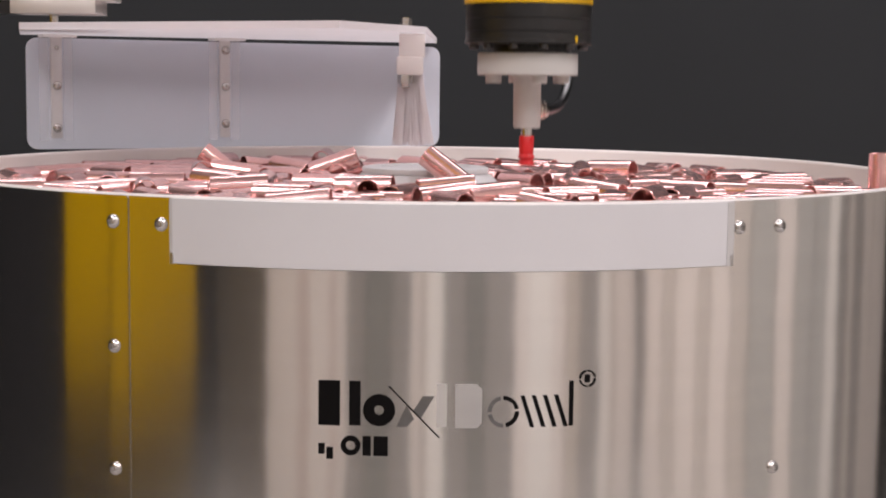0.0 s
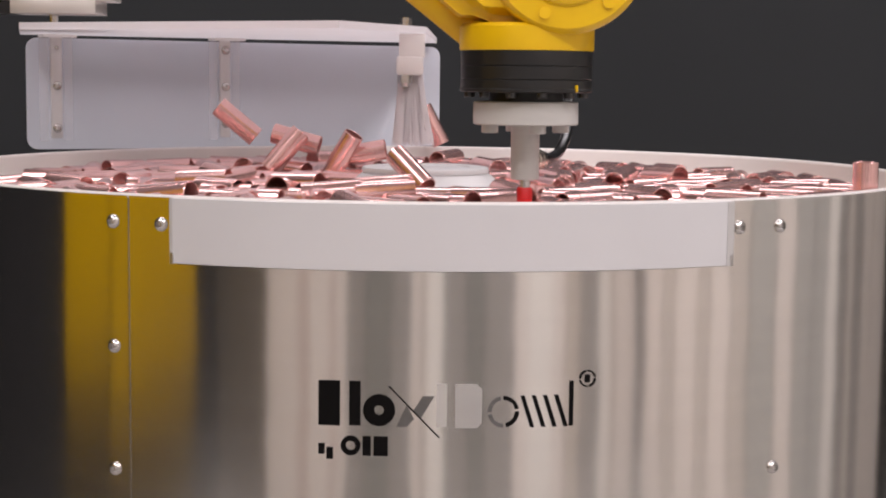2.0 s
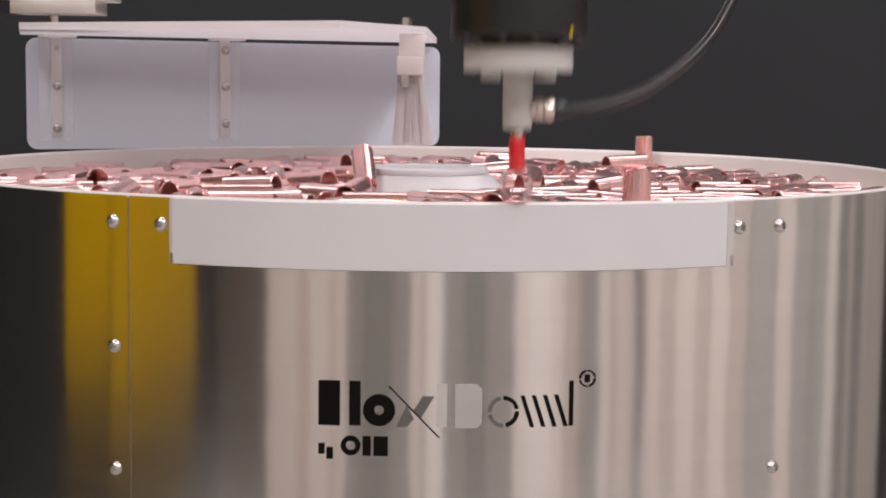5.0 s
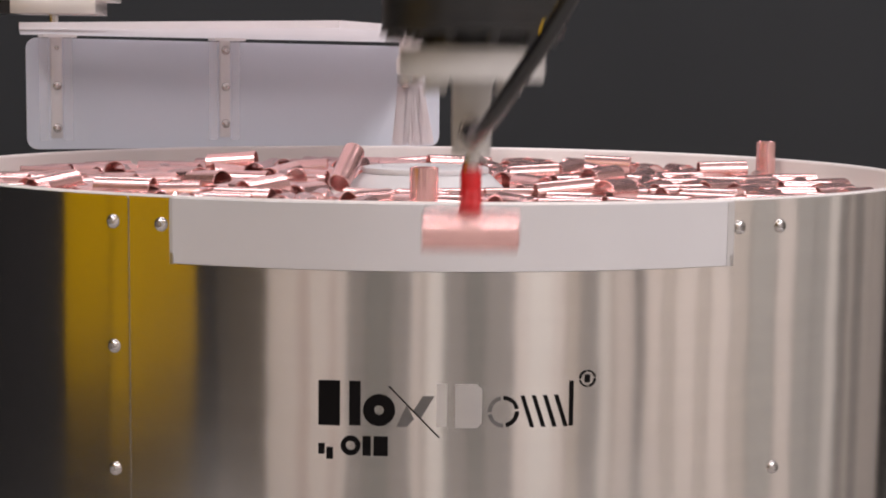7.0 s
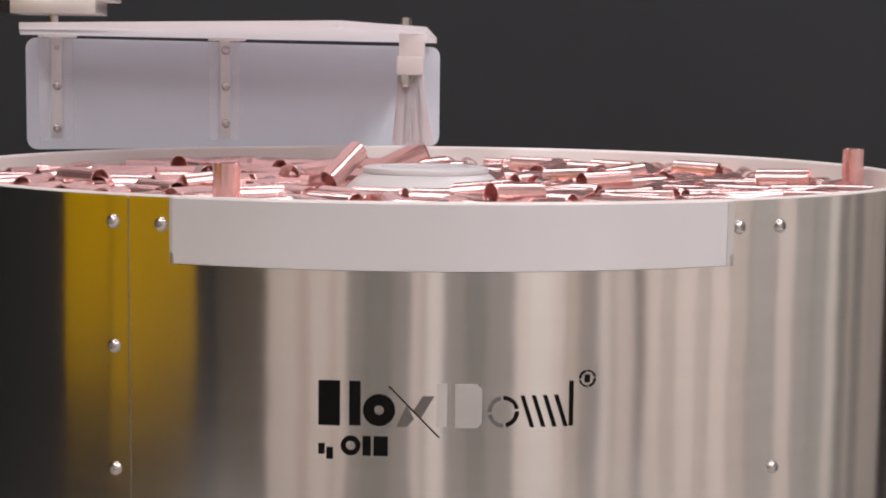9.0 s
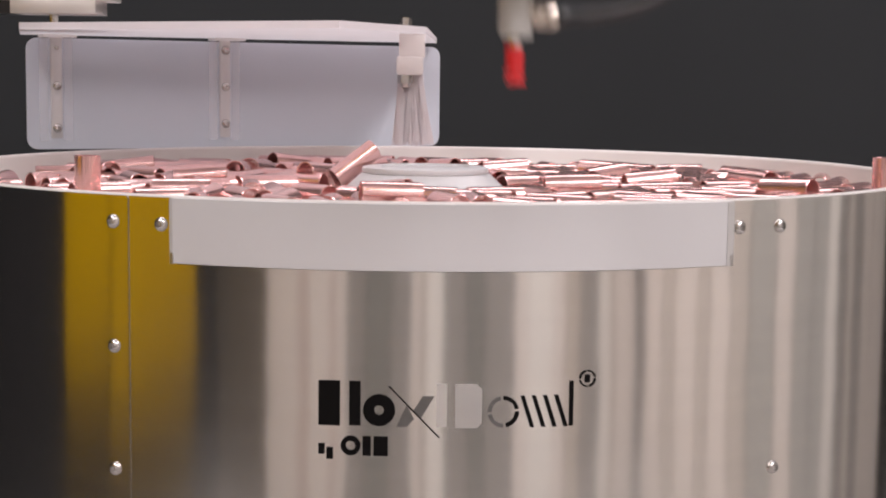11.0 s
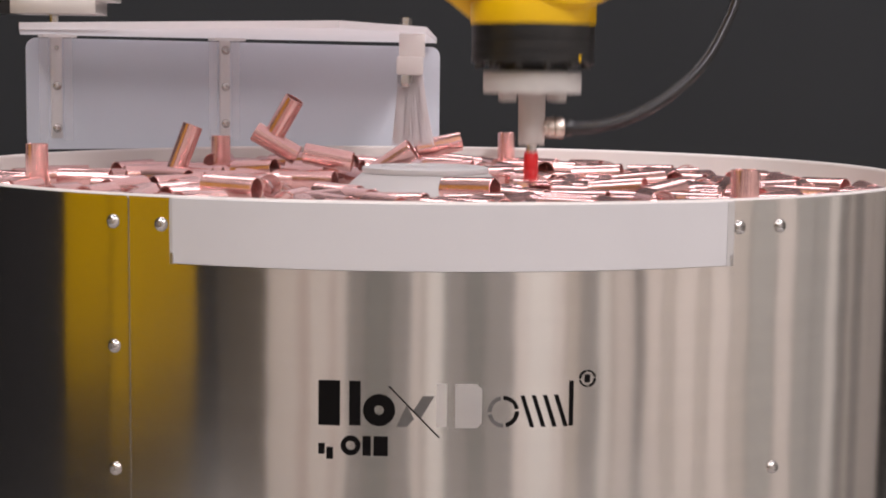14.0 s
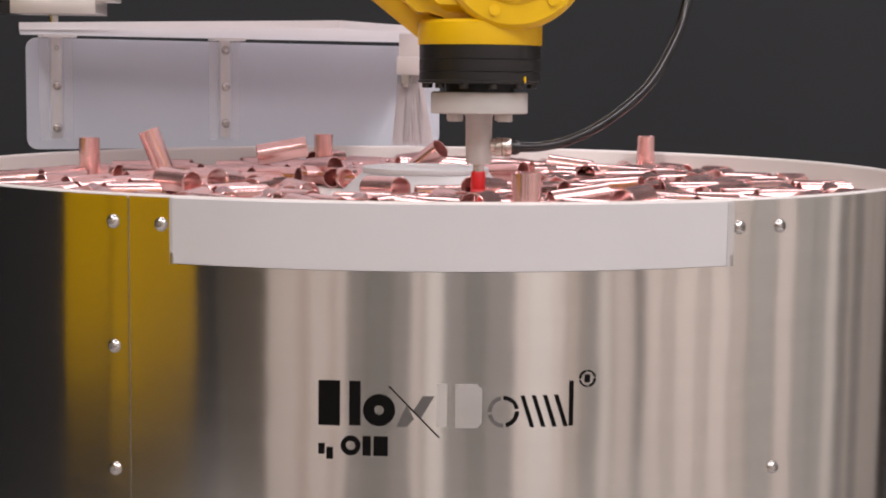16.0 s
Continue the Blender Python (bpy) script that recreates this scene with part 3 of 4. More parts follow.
    prism(bm, [(-0.050, 0.0), (0.044, 0.0), (0.060, 0.30), (0.055, 0.62), (-0.075, 0.62), (-0.070, 0.30)], -0.045, 0.045,
          Matrix.Translation((-0.006, 0.0, z1 + 0.205)) @ Matrix.Rotation(radians(90), 4, "X"))
    bmesh.ops.bevel(bm, geom=list(bm.edges), offset=0.012, segments=3, affect="EDGES")
    part("upper_arm", bm, YELLOW, r, "yellow cast arm link")
    return r, tool


ROBOT_OB, TOOL_OB = robot()


# ---- copper tubes on the dish ----
TUBE_R, TUBE_L = 0.0075, 0.036


def tube_mesh():
    bm = bmesh.new()
    ro, ri, h, c = TUBE_R, TUBE_R - 0.0009, TUBE_L / 2, 0.0003
    lathe(bm, [(ro - c, -h), (ro, -h + c), (ro, h - c), (ro - c, h), (ri + c, h), (ri, h - c), (ri, -h + c), (ri + c, -h)], 28, closed=True)
    return mesh_of("copper_tube", bm, COPPER)


TUBE = tube_mesh()


def tube(label="short cut length of bright copper tube lying on the dish"):
    return tagged(new("copper_tube", TUBE), label, "tube", "copper tubes on the dish")


def axis_pose(p, d, spin=0.0):
    q = Vector((0, 0, 1)).rotation_difference(Vector(d).normalized())
    return Matrix.Translation(p) @ q.to_matrix().to_4x4() @ Matrix.Rotation(spin, 4, "Z")


def turned(t):
    return Matrix.Rotation(radians(-SPIN * t), 4, "Z")


def polar(r, deg, z):
    return Vector((r * math.cos(radians(deg)), r * math.sin(radians(deg)), z))
ROBOT = [
    (0.0, 0.0540, -0.2363, 0.0146, 60), (0.1, 0.0490, -0.2693, -0.0105, 60), (0.2, 0.0438, -0.2693, -0.0105, 60), (0.3, 0.0402, -0.2863, 0.0080, 50),
    (0.4, 0.0421, -0.4063, 0.0659, 0), (0.5, 0.0251, -0.5063, 0.0707, -70), (0.6, 0.0132, -0.5063, -0.0055, -90), (0.7, 0.0134, -0.5063, 0.0130, -90),
    (0.8, 0.0115, -0.5063, 0.1017, -60), (0.9, 0.0146, -0.3063, 0.0565, -10), (1.0, 0.0226, -0.1563, 0.0033, -5), (1.1, 0.0206, -0.1163, -0.0065, -5),
    (1.2, 0.0175, -0.1163, -0.0065, -5), (1.3, 0.0277, -0.2563, 0.0266, -5), (1.4, 0.0453, -0.4563, 0.0815, -40), (1.5, 0.0168, -0.5063, 0.0118, -90),
    (1.6, 0.0136, -0.5063, -0.0091, -90), (1.7, 0.0124, -0.5063, 0.0976, -70), (1.8, 0.0221, -0.4563, 0.0894, 0), (1.9, 0.0469, -0.3163, 0.0340, 20),
    (2.0, 0.0509, -0.2763, -0.0105, 60), (2.1, 0.0460, -0.2763, -0.0105, 60), (2.2, 0.0408, -0.2763, -0.0105, 60), (2.3, 0.0450, -0.3263, 0.0451, 20),
    (2.4, 0.0338, -0.4763, 0.0887, -65), (2.5, 0.0149, -0.5063, 0.0107, -90), (2.6, 0.0136, -0.5063, -0.0091, -90), (2.7, 0.0152, -0.5063, 0.0997, -80),
    (2.8, 0.0278, -0.4763, 0.0629, -10), (2.9, 0.0533, -0.2613, 0.0017, 0), (3.0, 0.0487, -0.2593, -0.0105, 0), (3.1, 0.0443, -0.2593, -0.0105, 0),
    (3.2, 0.0456, -0.3063, 0.0275, -20), (3.3, 0.0348, -0.5113, 0.0707, -80), (3.4, 0.0140, -0.5063, 0.0002, -90), (3.5, 0.0138, -0.5063, -0.0045, -90),
    (3.6, 0.0153, -0.5063, 0.0976, -60), (3.7, 0.0282, -0.4563, 0.0699, 10), (3.8, 0.0541, -0.2463, 0.0112, 25), (3.9, 0.0522, -0.2363, -0.0105, 30),
    (4.0, 0.0476, -0.2363, -0.0105, 30), (4.1, 0.0453, -0.2863, 0.0129, 20), (4.2, 0.0461, -0.4463, 0.0748, -35), (4.3, 0.0242, -0.5063, 0.0524, -85),
    (4.4, 0.0136, -0.5063, -0.0091, -90), (4.5, 0.0136, -0.5063, 0.0273, -90), (4.6, 0.0153, -0.5063, 0.0976, -60), (4.7, 0.0328, -0.4063, 0.0655, 0),
    (4.8, 0.0525, -0.2363, -0.0105, 10), (4.9, 0.0479, -0.2363, -0.0105, 10), (5.0, 0.0450, -0.3063, 0.0163, 0), (5.1, 0.0432, -0.4663, 0.0741, -40),
    (5.2, 0.0182, -0.5063, 0.0274, -88), (5.3, 0.0136, -0.5063, -0.0091, -90), (5.4, 0.0136, -0.5063, 0.0273, -90), (5.5, 0.0153, -0.5063, 0.0976, -60),
    (5.6, 0.0381, -0.3563, 0.0452, 0), (5.7, 0.0558, -0.2363, -0.0105, 0), (5.8, 0.0510, -0.2363, -0.0105, 0), (5.9, 0.0466, -0.3263, 0.0311, -20),
    (6.0, 0.0363, -0.5063, 0.0733, -75), (6.1, 0.0136, -0.5063, -0.0043, -90), (6.2, 0.0135, -0.5063, 0.0063, -90), (6.3, 0.0138, -0.5363, 0.0744, -85),
    (6.4, 0.0259, -0.5063, 0.0752, -20), (6.5, 0.0634, -0.2463, 0.0119, 0), (6.6, 0.0628, -0.2363, -0.0105, 0), (6.7, 0.0583, -0.2363, -0.0105, 0),
    (6.8, 0.0533, -0.3063, 0.0172, -15), (6.9, 0.0473, -0.4863, 0.0712, -75), (7.0, 0.0168, -0.5063, 0.0118, -90), (7.1, 0.0136, -0.5063, -0.0091, -90),
    (7.2, 0.0142, -0.5063, 0.0976, -70), (7.3, 0.0291, -0.4463, 0.0641, -15), (7.4, 0.0547, -0.2563, 0.0047, 0), (7.5, 0.0508, -0.2593, -0.0105, 0),
    (7.6, 0.0463, -0.2593, -0.0105, 0), (7.7, 0.0476, -0.3063, 0.0283, -15), (7.8, 0.0360, -0.5063, 0.0697, -80), (7.9, 0.0135, -0.5063, 0.0006, -90),
    (8.0, 0.0136, -0.5063, -0.0060, -90), (8.1, 0.0153, -0.5063, 0.0976, -60), (8.2, 0.0380, -0.3863, 0.0496, 0), (8.3, 0.0588, -0.2463, -0.0008, 0),
    (8.4, 0.0541, -0.2483, -0.0105, 0), (8.5, 0.0503, -0.2483, -0.0105, 0), (8.6, 0.0500, -0.3663, 0.0414, -30), (8.7, 0.0321, -0.5063, 0.0625, -80),
    (8.8, 0.0136, -0.5063, -0.0068, -90), (8.9, 0.0138, -0.5063, 0.0154, -90), (9.0, 0.0141, -0.5063, 0.1058, -60), (9.1, 0.0220, -0.3263, 0.0627, 0),
    (9.2, 0.0349, -0.1363, 0.0039, 10), (9.3, 0.0341, -0.1263, -0.0065, 10), (9.4, 0.0310, -0.1263, -0.0065, 10), (9.5, 0.0323, -0.1563, -0.0039, 10),
    (9.6, 0.0364, -0.3863, 0.0582, -20), (9.7, 0.0354, -0.4863, 0.0758, -70), (9.8, 0.0136, -0.5063, -0.0021, -90), (9.9, 0.0136, -0.5063, -0.0021, -90),
    (10.0, 0.0142, -0.5063, 0.0976, -70), (10.1, 0.0303, -0.4063, 0.0703, 0), (10.2, 0.0545, -0.2263, 0.0057, 20), (10.3, 0.0527, -0.2063, -0.0065, 20),
    (10.4, 0.0489, -0.2063, -0.0065, 20), (10.5, 0.0452, -0.3063, 0.0191, 0), (10.6, 0.0421, -0.4663, 0.0741, -40), (10.7, 0.0135, -0.5063, -0.0000, -90),
    (10.8, 0.0136, -0.5063, -0.0064, -90), (10.9, 0.0142, -0.5063, 0.0976, -60), (11.0, 0.0378, -0.4063, 0.0584, 0), (11.1, 0.0682, -0.2663, 0.0055, 15),
    (11.2, 0.0695, -0.2693, -0.0105, 15), (11.3, 0.0663, -0.2693, -0.0105, 15), (11.4, 0.0637, -0.3063, 0.0165, 10), (11.5, 0.0531, -0.4263, 0.0804, -30),
    (11.6, 0.0192, -0.5063, 0.0311, -85), (11.7, 0.0136, -0.5063, -0.0087, -90), (11.8, 0.0132, -0.5263, 0.0718, -85), (11.9, 0.0142, -0.4063, 0.1037, -20),
    (12.0, 0.0158, -0.2863, 0.0576, 0), (12.1, 0.0213, -0.1063, 0.0020, 70), (12.2, 0.0191, -0.1013, -0.0065, 90), (12.3, 0.0184, -0.1013, -0.0065, 90),
    (12.4, 0.0237, -0.2063, 0.0239, 80), (12.5, 0.0491, -0.4263, 0.0824, 5), (12.6, 0.0244, -0.5063, 0.0487, -80), (12.7, 0.0136, -0.5063, -0.0087, -90),
    (12.8, 0.0144, -0.5063, 0.0467, -90), (12.9, 0.0165, -0.4063, 0.1085, -60), (13.0, 0.0213, -0.2863, 0.0503, -5), (13.1, 0.0285, -0.1263, -0.0043, 0),
    (13.2, 0.0267, -0.1063, -0.0065, 0), (13.3, 0.0253, -0.1063, -0.0065, 0), (13.4, 0.0357, -0.3063, 0.0385, -20), (13.5, 0.0490, -0.4663, 0.0821, -60),
    (13.6, 0.0153, -0.5063, 0.0063, -90), (13.7, 0.0136, -0.5063, -0.0076, -90), (13.8, 0.0153, -0.5063, 0.0976, -60), (13.9, 0.0312, -0.4263, 0.0652, -10),
    (14.0, 0.0579, -0.2163, 0.0048, 0), (14.1, 0.0562, -0.2063, -0.0065, 0), (14.2, 0.0527, -0.2063, -0.0065, 0), (14.3, 0.0519, -0.2863, 0.0244, 0),
    (14.4, 0.0476, -0.4663, 0.0764, -65), (14.5, 0.0162, -0.5063, 0.0080, -90), (14.6, 0.0136, -0.5063, -0.0091, -90), (14.7, 0.0152, -0.5063, 0.0997, -60),
    (14.8, 0.0328, -0.4363, 0.0545, -15), (14.9, 0.0553, -0.2713, 0.0004, 0), (15.0, 0.0492, -0.2763, -0.0105, 0), (15.1, 0.0440, -0.2763, -0.0105, 0),
    (15.2, 0.0445, -0.3563, 0.0372, -25), (15.3, 0.0280, -0.5063, 0.0589, -75), (15.4, 0.0138, -0.5063, -0.0076, -90), (15.5, 0.0137, -0.5063, 0.0210, -90),
    (15.6, 0.0146, -0.4863, 0.1031, -60), (15.7, 0.0311, -0.3263, 0.0341, -10), (15.8, 0.0370, -0.2063, -0.0065, 0), (15.9, 0.0332, -0.2063, -0.0065, 0),
    (16.0, 0.0294, -0.2063, -0.0065, 0),
]
# tubes tossed up: time, place and tilt at the top of each hop
TOSSES = []
TOSSES += [(0, -0.147, 0.07, -0.005, -38), (0, -0.067, 0.08, -0.003, 20), (0.5, -0.143, 0.1, 0.027, -10), (0.5, -0.113, 0.1, 0.027, -40), (0.5, -0.106, 0.07, 0.007, 20), (0.5, -0.169, 0.07, 0.006, 15)]
TOSSES += [(1.5, -0.156, 0.07, 0, -40), (2, -0.14, 0.1, 0.027, -40), (2, -0.096, 0.1, 0.014, -15), (2, -0.102, 0.07, 0.007, 50), (2, -0.061, 0.08, 0.004, 60), (2, -0.047, 0.09, 0.005, 10), (2.5, -0.166, 0.07, 0.007, 200), (2.5, -0.119, 0.07, 0.006, 0), (2.5, -0.046, 0.09, 0.004, 200)]
TOSSES += [(9, -0.016, 0.1, 0.001, 25)]
TOSSES += [(12, -0.189, 0.07, -0.002, 200), (11.5, -0.213, 0.1, 0.007, 75), (12.5, -0.182, 0.1, 0.031, 33), (12.5, -0.203, 0.1, 0.008, 30), (12.5, -0.188, 0.1, 0.007, -45), (12.5, -0.102, 0.1, 0.013, 48), (12.5, -0.069, 0.1, 0.028, -58), (12.5, -0.041, 0.16, 0.011, -25)]
TOSSES += [(4, -0.185, 0.07, -0.002, 10), (3.5, -0.115, 0.1, 0.05, 85), (3.5, -0.185, 0.1, 0.012, 15), (3.5, -0.122, 0.1, 0.014, 5), (3.5, -0.1, 0.1, 0.015, 38), (3.5, -0.067, 0.08, -0.001, -60), (3.5, 0.001, 0.16, 0.005, 30)]
TOSSES += [(7, -0.14, 0.07, -0.002, 5), (6.8, -0.079, 0.1, 0.026, 30)]
TOSSES += [(14.5, -0.112, 0.1, 0.006, 42), (14.5, -0.036, 0.09, 0.001, -22)]
TOSSES += [(4.6, -0.15, 0.08, 0.008, 30), (4.6, -0.10, 0.1, 0.02, -35), (5.4, -0.17, 0.08, 0.006, 15), (5.4, -0.12, 0.1, 0.024, 60), (5.5, -0.075, 0.09, 0.008, -40)]
TOSSES += [(10.0, -0.16, 0.08, 0.008, 40), (10.05, -0.105, 0.1, 0.025, -25), (10.6, -0.13, 0.08, 0.012, 20), (10.6, -0.065, 0.1, 0.010, 65)]
TOSSES += [(15.2, -0.224, 0.07, -0.004, 10), (15, -0.092, 0.1, 0.007, 40)]
TOSSES += [(0.55, -0.085, 0.07, 0.002, 5), (1, -0.133, 0.1, 0.012, 25), (1, -0.087, 0.07, 0.005, 55), (1, -0.055, 0.1, 0.01, -65)]
TOSSES += [(3, -0.135, 0.07, 0.006, 200)]
TOSSES += [(6.5, -0.208, 0.1, 0.007, -20), (6.5, -0.088, 0.1, 0.01, -22), (6.5, -0.072, 0.08, 0.006, 25)]
TOSSES += [(8, -0.232, 0.07, 0.005, 0), (8, -0.169, 0.07, 0.004, 25), (8, -0.117, 0.1, 0.021, 200), (8, -0.058, 0.1, 0.012, -70), (8.5, -0.1, 0.07, 0.007, 50), (8.35, -0.115, 0.1, 0.038, 85)]
TOSSES += [(11.33, -0.074, 0.1, 0.044, 65)]
TOSSES += [(12.8, -0.052, 0.1, 0.038, 80), (13, -0.188, 0.07, 0.004, 50), (13, -0.154, 0.1, 0.01, 72)]
TOSSES += [(13.5, -0.183, 0.07, 0, 55), (13.5, -0.129, 0.07, 0.003, 200), (14, -0.179, 0.1, 0.007, 70), (14, -0.106, 0.1, 0.029, 60), (14, -0.111, 0.1, 0.011, -30), (14, -0.071, 0.08, 0.002, -10), (14, 0.01, 0.16, 0.008, 12)]
TOSSES += [(15.5, -0.057, 0.09, 0.005, 40), (15.5, -0.164, 0.07, 0.003, 10), (15.75, -0.056, 0.1, 0.051, -15), (16, -0.194, 0.07, 0.004, -68), (16, -0.104, 0.07, 0.007, 10)]
# tubes as they lie at the start: radius, bearing and heading on the dish
STREWN_A = [
    (0.3, 167, 76), (0.298, 147, 28), (0.294, 159, 20), (0.242, 173, 20), (0.28, 148, 10), (0.209, 166, 172), (0.166, 193, 28), (0.237, 166, 95),
    (0.242, 206, 168), (0.221, 210, 10), (0.259, 215, 148), (0.271, 191, 20), (0.174, 247, 28), (0.111, 227, 70), (0.131, 218, 85), (0.104, 249, 151),
    (0.079, 260, 179), (0.093, 278, 13), (0.16, 274, 28), (0.234, 118, 133), (0.151, 285, 35), (0.152, 330, 172), (0.153, 314, 139), (0.191, 312, 168),
    (0.191, 334, 7), (0.229, 323, 10), (0.231, 335, 130),
]
STREWN_B = [
    (0.112, 4, 81), (0.096, 44, 129), (0.138, 33, 92), (0.171, 13, 30), (0.181, 25, 39), (0.153, 48, 64), (0.199, 31, 116), (0.198, 59, 91),
    (0.232, 61, 141), (0.205, 39, 45), (0.22, 48, 60),
]
STREWN_C = [
    (0.084, 111, 23), (0.151, 220, 5), (0.231, 233, 53), (0.242, 223, 104), (0.143, 198, 149), (0.078, 162, 168), (0.104, 124, 72), (0.151, 118, 141),
    (0.153, 131, 143), (0.165, 98, 50), (0.194, 108, 134), (0.184, 203, 177), (0.162, 188, 125), (0.237, 198, 50), (0.247, 198, 101), (0.194, 186, 29),
    (0.195, 176, 72), (0.216, 180, 98), (0.193, 154, 156), (0.214, 140, 177), (0.172, 130, 119), (0.225, 122, 10), (0.252, 157, 143), (0.286, 177, 119),
    (0.273, 150, 167), (0.145, 159, 167), (0.292, 191, 44),
]
STEPS = [0.5 * i for i in range(33)]
PICKS = [(0.1, 0.62), (1.1, 1.6), (2.0, 2.6), (3.0, 3.43), (3.9, 4.4), (4.8, 5.3), (5.7, 6.12), (6.6, 7.1), (7.5, 7.92), (8.4, 8.8), (9.3, 9.85), (10.3, 10.8),
         (11.2, 11.7), (12.2, 12.7), (13.2, 13.7), (14.1, 14.6), (15.0, 15.4), (15.8, 17.0)]


FINE = [i / 30 for i in range(481)]


def robot_at(t):
    """The suction cup's place and turn: a smooth curve that never overshoots its rows."""
    def slope(k, c):
        if k == 0 or k == len(ROBOT) - 1:
            return 0.0
        p, q, r = ROBOT[k - 1], ROBOT[k], ROBOT[k + 1]
        d0, d1 = (q[c] - p[c]) / (q[0] - p[0]), (r[c] - q[c]) / (r[0] - q[0])
        return 0.0 if d0 * d1 <= 0 else 2 * d0 * d1 / (d0 + d1)
    for k in range(len(ROBOT) - 1):
        p, q = ROBOT[k], ROBOT[k + 1]
        if p[0] <= t <= q[0]:
            h = q[0] - p[0]
            u = (t - p[0]) / h
            return [p[c] * (1 + 2 * u) * (1 - u) ** 2 + slope(k, c) * h * u * (1 - u) ** 2
                    + q[c] * u * u * (3 - 2 * u) + slope(k + 1, c) * h * u * u * (u - 1) for c in range(1, 5)]
    return list(ROBOT[-1][1:])


def tube_paths():
    """All tubes: (pose in the dish's space at 0 s, extra rows, taken spots)."""
    rng = random.Random(11)
    spots, paths = [], []
    flat_z = ZD + TUBE_R
    free = lambda x, y, gap: all((x - a) ** 2 + (y - b) ** 2 > (gap + g) ** 2 for a, b, g in spots)

    def ride(m0, rows=(), cut=99, label=""):
        paths.append((m0, list(rows), cut, label))

    # standing tubes
    upright = "bright copper tube standing upright on the dish"
    def stand(track, since=-9.0):
        def spot(t):
            k0 = max([k for k in track if k[0] <= t], default=track[0])
            k1 = min([k for k in track if k[0] >= t], default=track[-1])
            u = 0 if k1[0] == k0[0] else (t - k0[0]) / (k1[0] - k0[0])
            return k0[1] + (k1[1] - k0[1]) * u, k0[2] + (k1[2] - k0[2]) * u
        rows = []
        for t in sorted(set(STEPS + ([since - 0.2, since - 0.1, since - 0.03] if since > 0 else []))):
            r, a = spot(t)
            d = Vector((-math.sin(radians(a)), math.cos(radians(a)), 0))
            lift = 0.0 if t < since - 0.15 else 0.35 if t < since - 0.08 else 0.7 if t < since - 0.01 else 1.0
            up = math.sin(lift * math.pi / 2)
            hop = 0.03 * math.sin(lift * math.pi) if since > 0 else 0.0
            axis = d * math.cos(lift * math.pi / 2) + Vector((0, 0, 1)) * up
            rows.append((t, axis_pose(polar(r, a, ZD + TUBE_R + (TUBE_L / 2 - TUBE_R) * up + hop), axis)))
        paths.append((None, rows, 99, upright))
        spots.extend([(*polar(k[1], k[2] + SPIN * k[0], 0)[:2], 0.009) for k in track])
    stand([(0, 0.303, -6.9), (4.2, 0.303, -58.7), (6.3, 0.2614, -81.8), (9.0, 0.2614, -114.0), (11.3, 0.2600, -141.9), (16.0, 0.2596, -198.7)])
    stand([(0, 0.301, 113.0), (3.5, 0.301, 70.9), (6.5, 0.301, 35.0), (9.0, 0.301, 5.2), (11.9, 0.304, -31.0), (14.5, 0.3047, -62.4), (16.0, 0.3047, -80.5)], 2.05)
    stand([(0, 0.300, 245.6), (13.0, 0.300, 88.7), (14.5, 0.300, 70.6), (16.0, 0.300, 52.5)], 11.55)
    stand([(0, 0.220, 305.2), (13.5, 0.220, 142.2), (16.0, 0.220, 112.0)], 13.3)
    # the one leaning on the hub
    ride(axis_pose((0.0140, -0.0545, 0.0005), (0.027, -0.011, -0.020)), label="bright copper tube leaning against the hub")
    spots.append((0.022, -0.072, 0.016))

    # tubes that the robot takes
    for tp, drop in PICKS:
        x, y, z, a = robot_at(tp + 0.001)
        x, y = x * 1.0, y * 1.0
        home = turned(tp).inverted() @ (Matrix.Translation((x, y, flat_z)) @ pose(0, 0, 0, 0, 90, a + 90))
        rows = []
        for t in [q for q in FINE if tp + 0.02 < q < drop - 0.01]:
            x, y, z, a = robot_at(t)
            rows.append((t, Matrix.Translation((x, y, z - TUBE_R)) @ pose(0, 0, 0, 0, 90, a + 90)))
        if drop < 16:
            x, y, z, a = robot_at(drop)
            last = Matrix.Translation((x, y, z - TUBE_R)) @ pose(0, 0, 0, 0, 90, a + 90)
            if rows[-1][0] < drop - 0.01:
                rows.append((drop, last))
            k = len(paths)
            rest = Matrix.Translation((x + 0.011 * ((k * 7) % 15 - 7), y + 0.018 * (k % 3 - 1), -0.30 + TUBE_R)) @ pose(0, 0, 0, 0, 90, a + 90)
            rows += [(drop + 0.034, Matrix.Translation((x, y, z - 0.12)) @ pose(0, 0, 0, 0, 90, a + 90)), (drop + 0.1, rest), (16.0, rest)]
        ride(home, rows, tp, "bright copper tube that the suction cup lifts off the dish")
        c = home.translation
        spots.append((c.x, c.y, 0.0125))

    # tubes that the knocker under the dish tosses up
    for i, (t, x, y, z, tilt) in enumerate(TOSSES):
        g = rng.uniform(0.012, 0.012)
        flat = Matrix.Translation((x, y, flat_z + (0.003 if i % 4 == 0 else 0.0))) @ pose(0, 0, 0, 0, 90, rng.uniform(0, 180))
        flat2 = Matrix.Translation((x, y, flat_z)) @ pose(0, 0, 0, 0, 90, rng.uniform(0, 180))
        c, s = math.cos(radians(tilt)), math.sin(radians(tilt))
        peak = axis_pose((x, y, z), (c, rng.uniform(-0.25, 0.25), s) if tilt < 180 else (0.15, 1.0, 0.1))
        home = turned(t).inverted() @ flat
        after = turned(t).inverted() @ flat2
        rows = []
        span = 0.12 + 1.2 * max(0.0, z + 0.01)
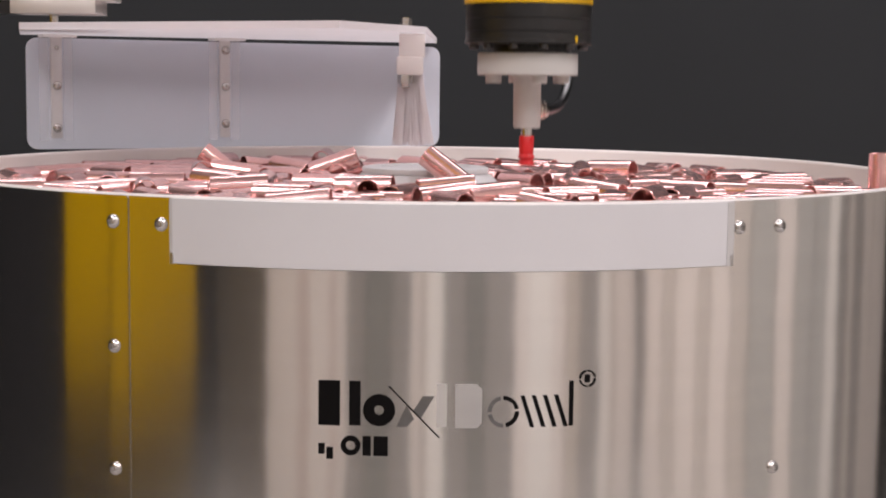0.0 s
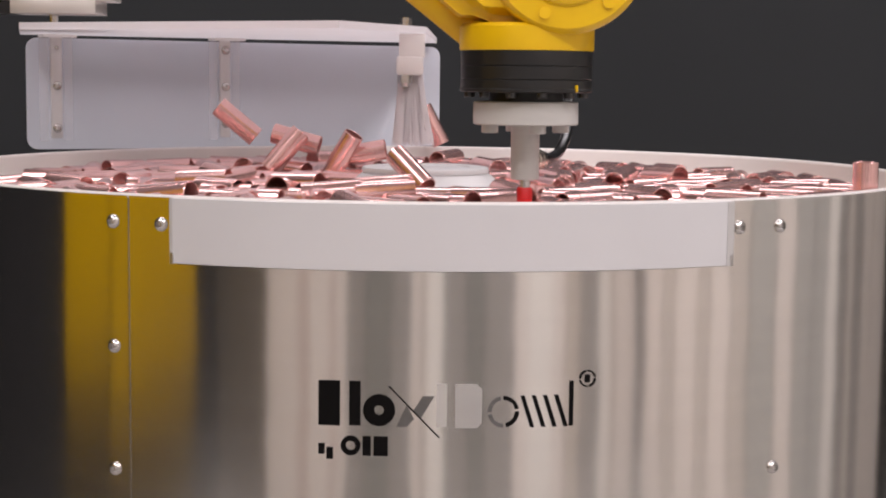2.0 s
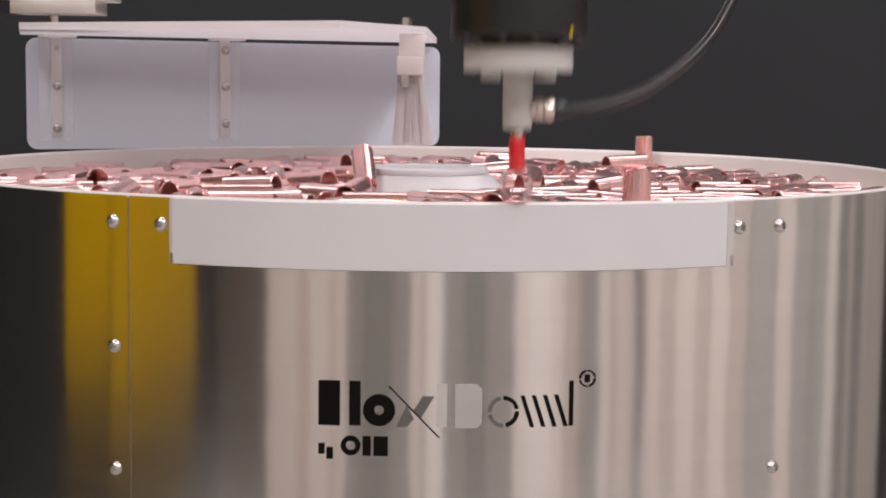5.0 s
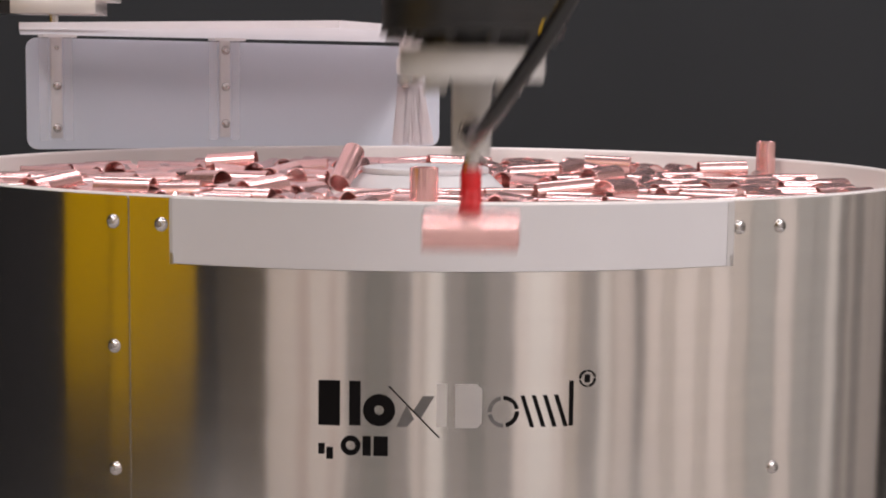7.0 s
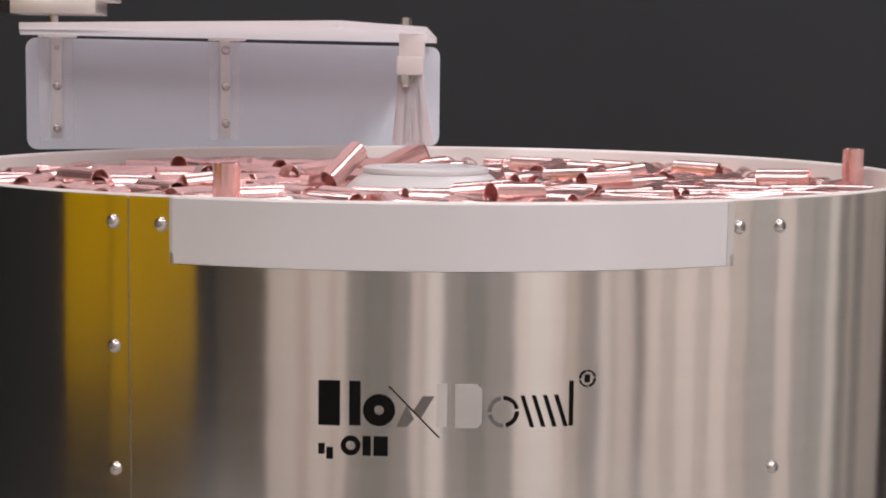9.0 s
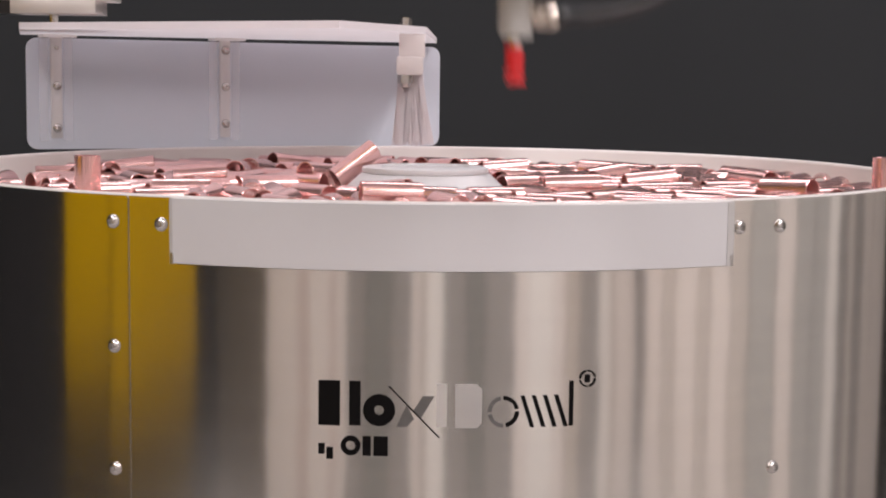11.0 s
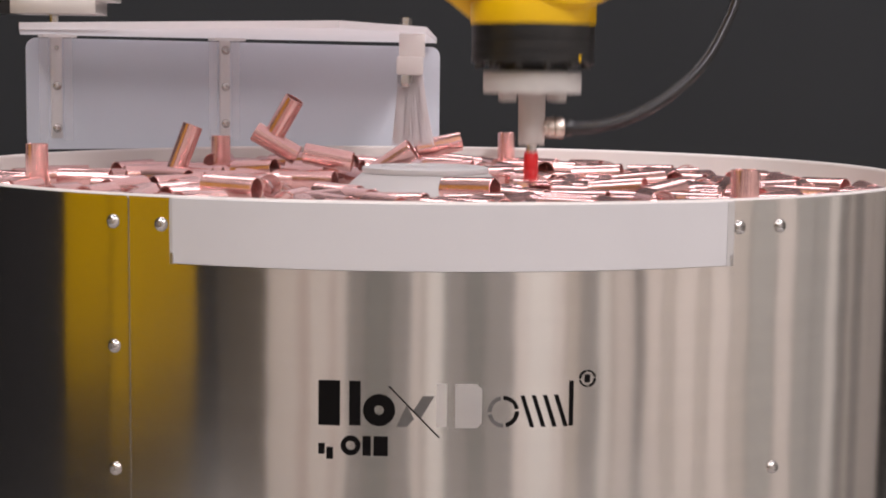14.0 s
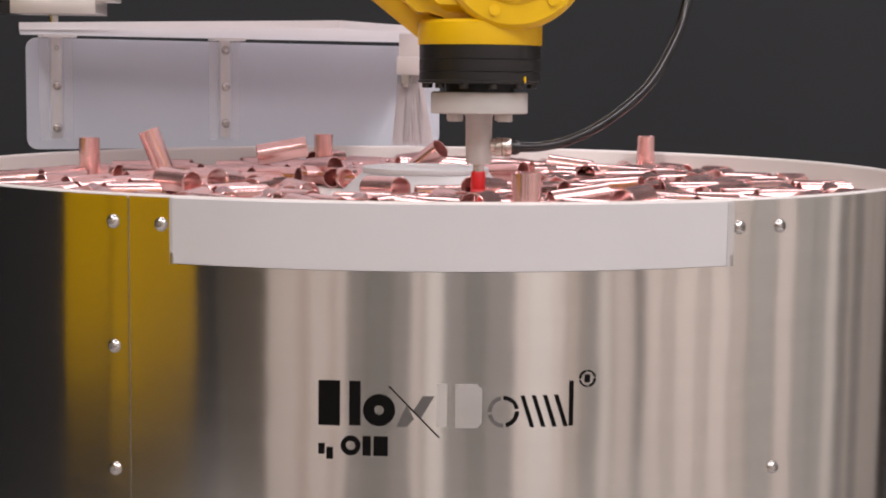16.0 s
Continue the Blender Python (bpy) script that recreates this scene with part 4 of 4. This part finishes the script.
        for k, (dt, w) in enumerate(((-span, 0.0), (-span / 2, 0.72), (0.0, 1.0), (span / 2, 0.72), (span, 0.0))):
            base = turned(t + dt) @ (home if dt < 0 else after)
            pk = Matrix.Rotation(radians(-SPIN * dt), 4, "Z") @ peak
            q = base.to_quaternion().slerp(pk.to_quaternion(), w)
            rows.append((t + dt, Matrix.Translation(base.translation.lerp(pk.translation, w)) @ q.to_matrix().to_4x4()))
        rows = [q for q in rows if 0 <= q[0] <= 16.0]
        paths.append((home, rows, after, "bright copper tube tossed up from the dish"))
        cc = home.translation
        if free(cc.x, cc.y, 0.006):
            spots.append((cc.x, cc.y, 0.010))

    # the rest, strewn flat, then some that lie across others
    def clear(x, y, a, others):
        for k in (-0.012, 0.0, 0.012):
            px, py = x + k * math.cos(a), y + k * math.sin(a)
            for ox, oy, g in others:
                if (px - ox) ** 2 + (py - oy) ** 2 < (0.0062 + g) ** 2:
                    return False
        return True
    disks = list(spots)
    for r, ph, yaw in STREWN_A + STREWN_B + STREWN_C:
        p, a = polar(r, ph, flat_z), radians(yaw)
        on_top = 0.0 if clear(p.x, p.y, a, disks) else 0.006
        if on_top and r > 0.16:
            continue
        p.z += on_top
        disks += [(p.x + k * math.cos(a), p.y + k * math.sin(a), 0.0062) for k in (-0.012, 0.0, 0.012)]
        ride(axis_pose(p, (math.cos(a), math.sin(a), rng.gauss(0, 0.02) + (0.08 if on_top else 0)), rng.uniform(0, 6)))
    n, tries = 0, 0
    while n < 120 and tries < 30000:
        tries += 1
        r = math.sqrt(rng.uniform(0.094 ** 2, 0.300 ** 2))
        ph = rng.uniform(0, 2 * math.pi)
        a = ph + radians(40 + rng.triangular(-55, 55))
        x, y = r * math.cos(ph), r * math.sin(ph)
        if max(math.hypot(x + s * 0.018 * math.cos(a), y + s * 0.018 * math.sin(a)) for s in (-1, 1)) > 0.306:
            continue
        if not clear(x, y, a, disks):
            continue
        disks += [(x + k * math.cos(a), y + k * math.sin(a), 0.0062) for k in (-0.012, 0.0, 0.012)]
        ride(axis_pose((x, y, flat_z), (math.cos(a), math.sin(a), rng.gauss(0, 0.015)), rng.uniform(0, 6)))
        n += 1
    for i in range(11):
        r = math.sqrt(rng.uniform(0.10 ** 2, 0.27 ** 2))
        ph, a = rng.uniform(0, 2 * math.pi), rng.uniform(0, math.pi)
        lean = rng.choice((0.0, 0.03, -0.03, 0.12, -0.12))
        ride(axis_pose(polar(r, math.degrees(ph), flat_z + (0.0075 if abs(lean) < 0.1 else 0.0050)), (math.cos(a), math.sin(a), lean), rng.uniform(0, 6)))
    return paths


def motions():
    walk(DISH, [(t, Matrix.Translation((0, 0, ZD - 0.006)) @ turned(t)) for t in STEPS])
    walk(ROBOT_OB, [(t, pose(*robot_at(t)[:3])) for t in FINE])
    walk(TOOL_OB, [(t, pose(0, 0, 0, 0, 0, robot_at(t)[3])) for t in FINE])
    for home, extra, cut, label in tube_paths():
        ob = tube(label) if label else tube()
        if home is None:
            walk(ob, extra)
            continue
        first = extra[0][0] if extra else 99
        last = extra[-1][0] if extra else 99
        if isinstance(cut, Matrix):
            rows = [(t, turned(t) @ home) for t in STEPS if t < first - 0.03] + extra + [(t, turned(t) @ cut) for t in STEPS if t > last + 0.03]
        elif extra:
            rows = [(t, turned(t) @ home) for t in STEPS if t < cut - 0.03] + [(cut, turned(cut) @ home)] + extra
        else:
            rows = [(t, turned(t) @ home) for t in STEPS]
        walk(ob, rows)


motions()
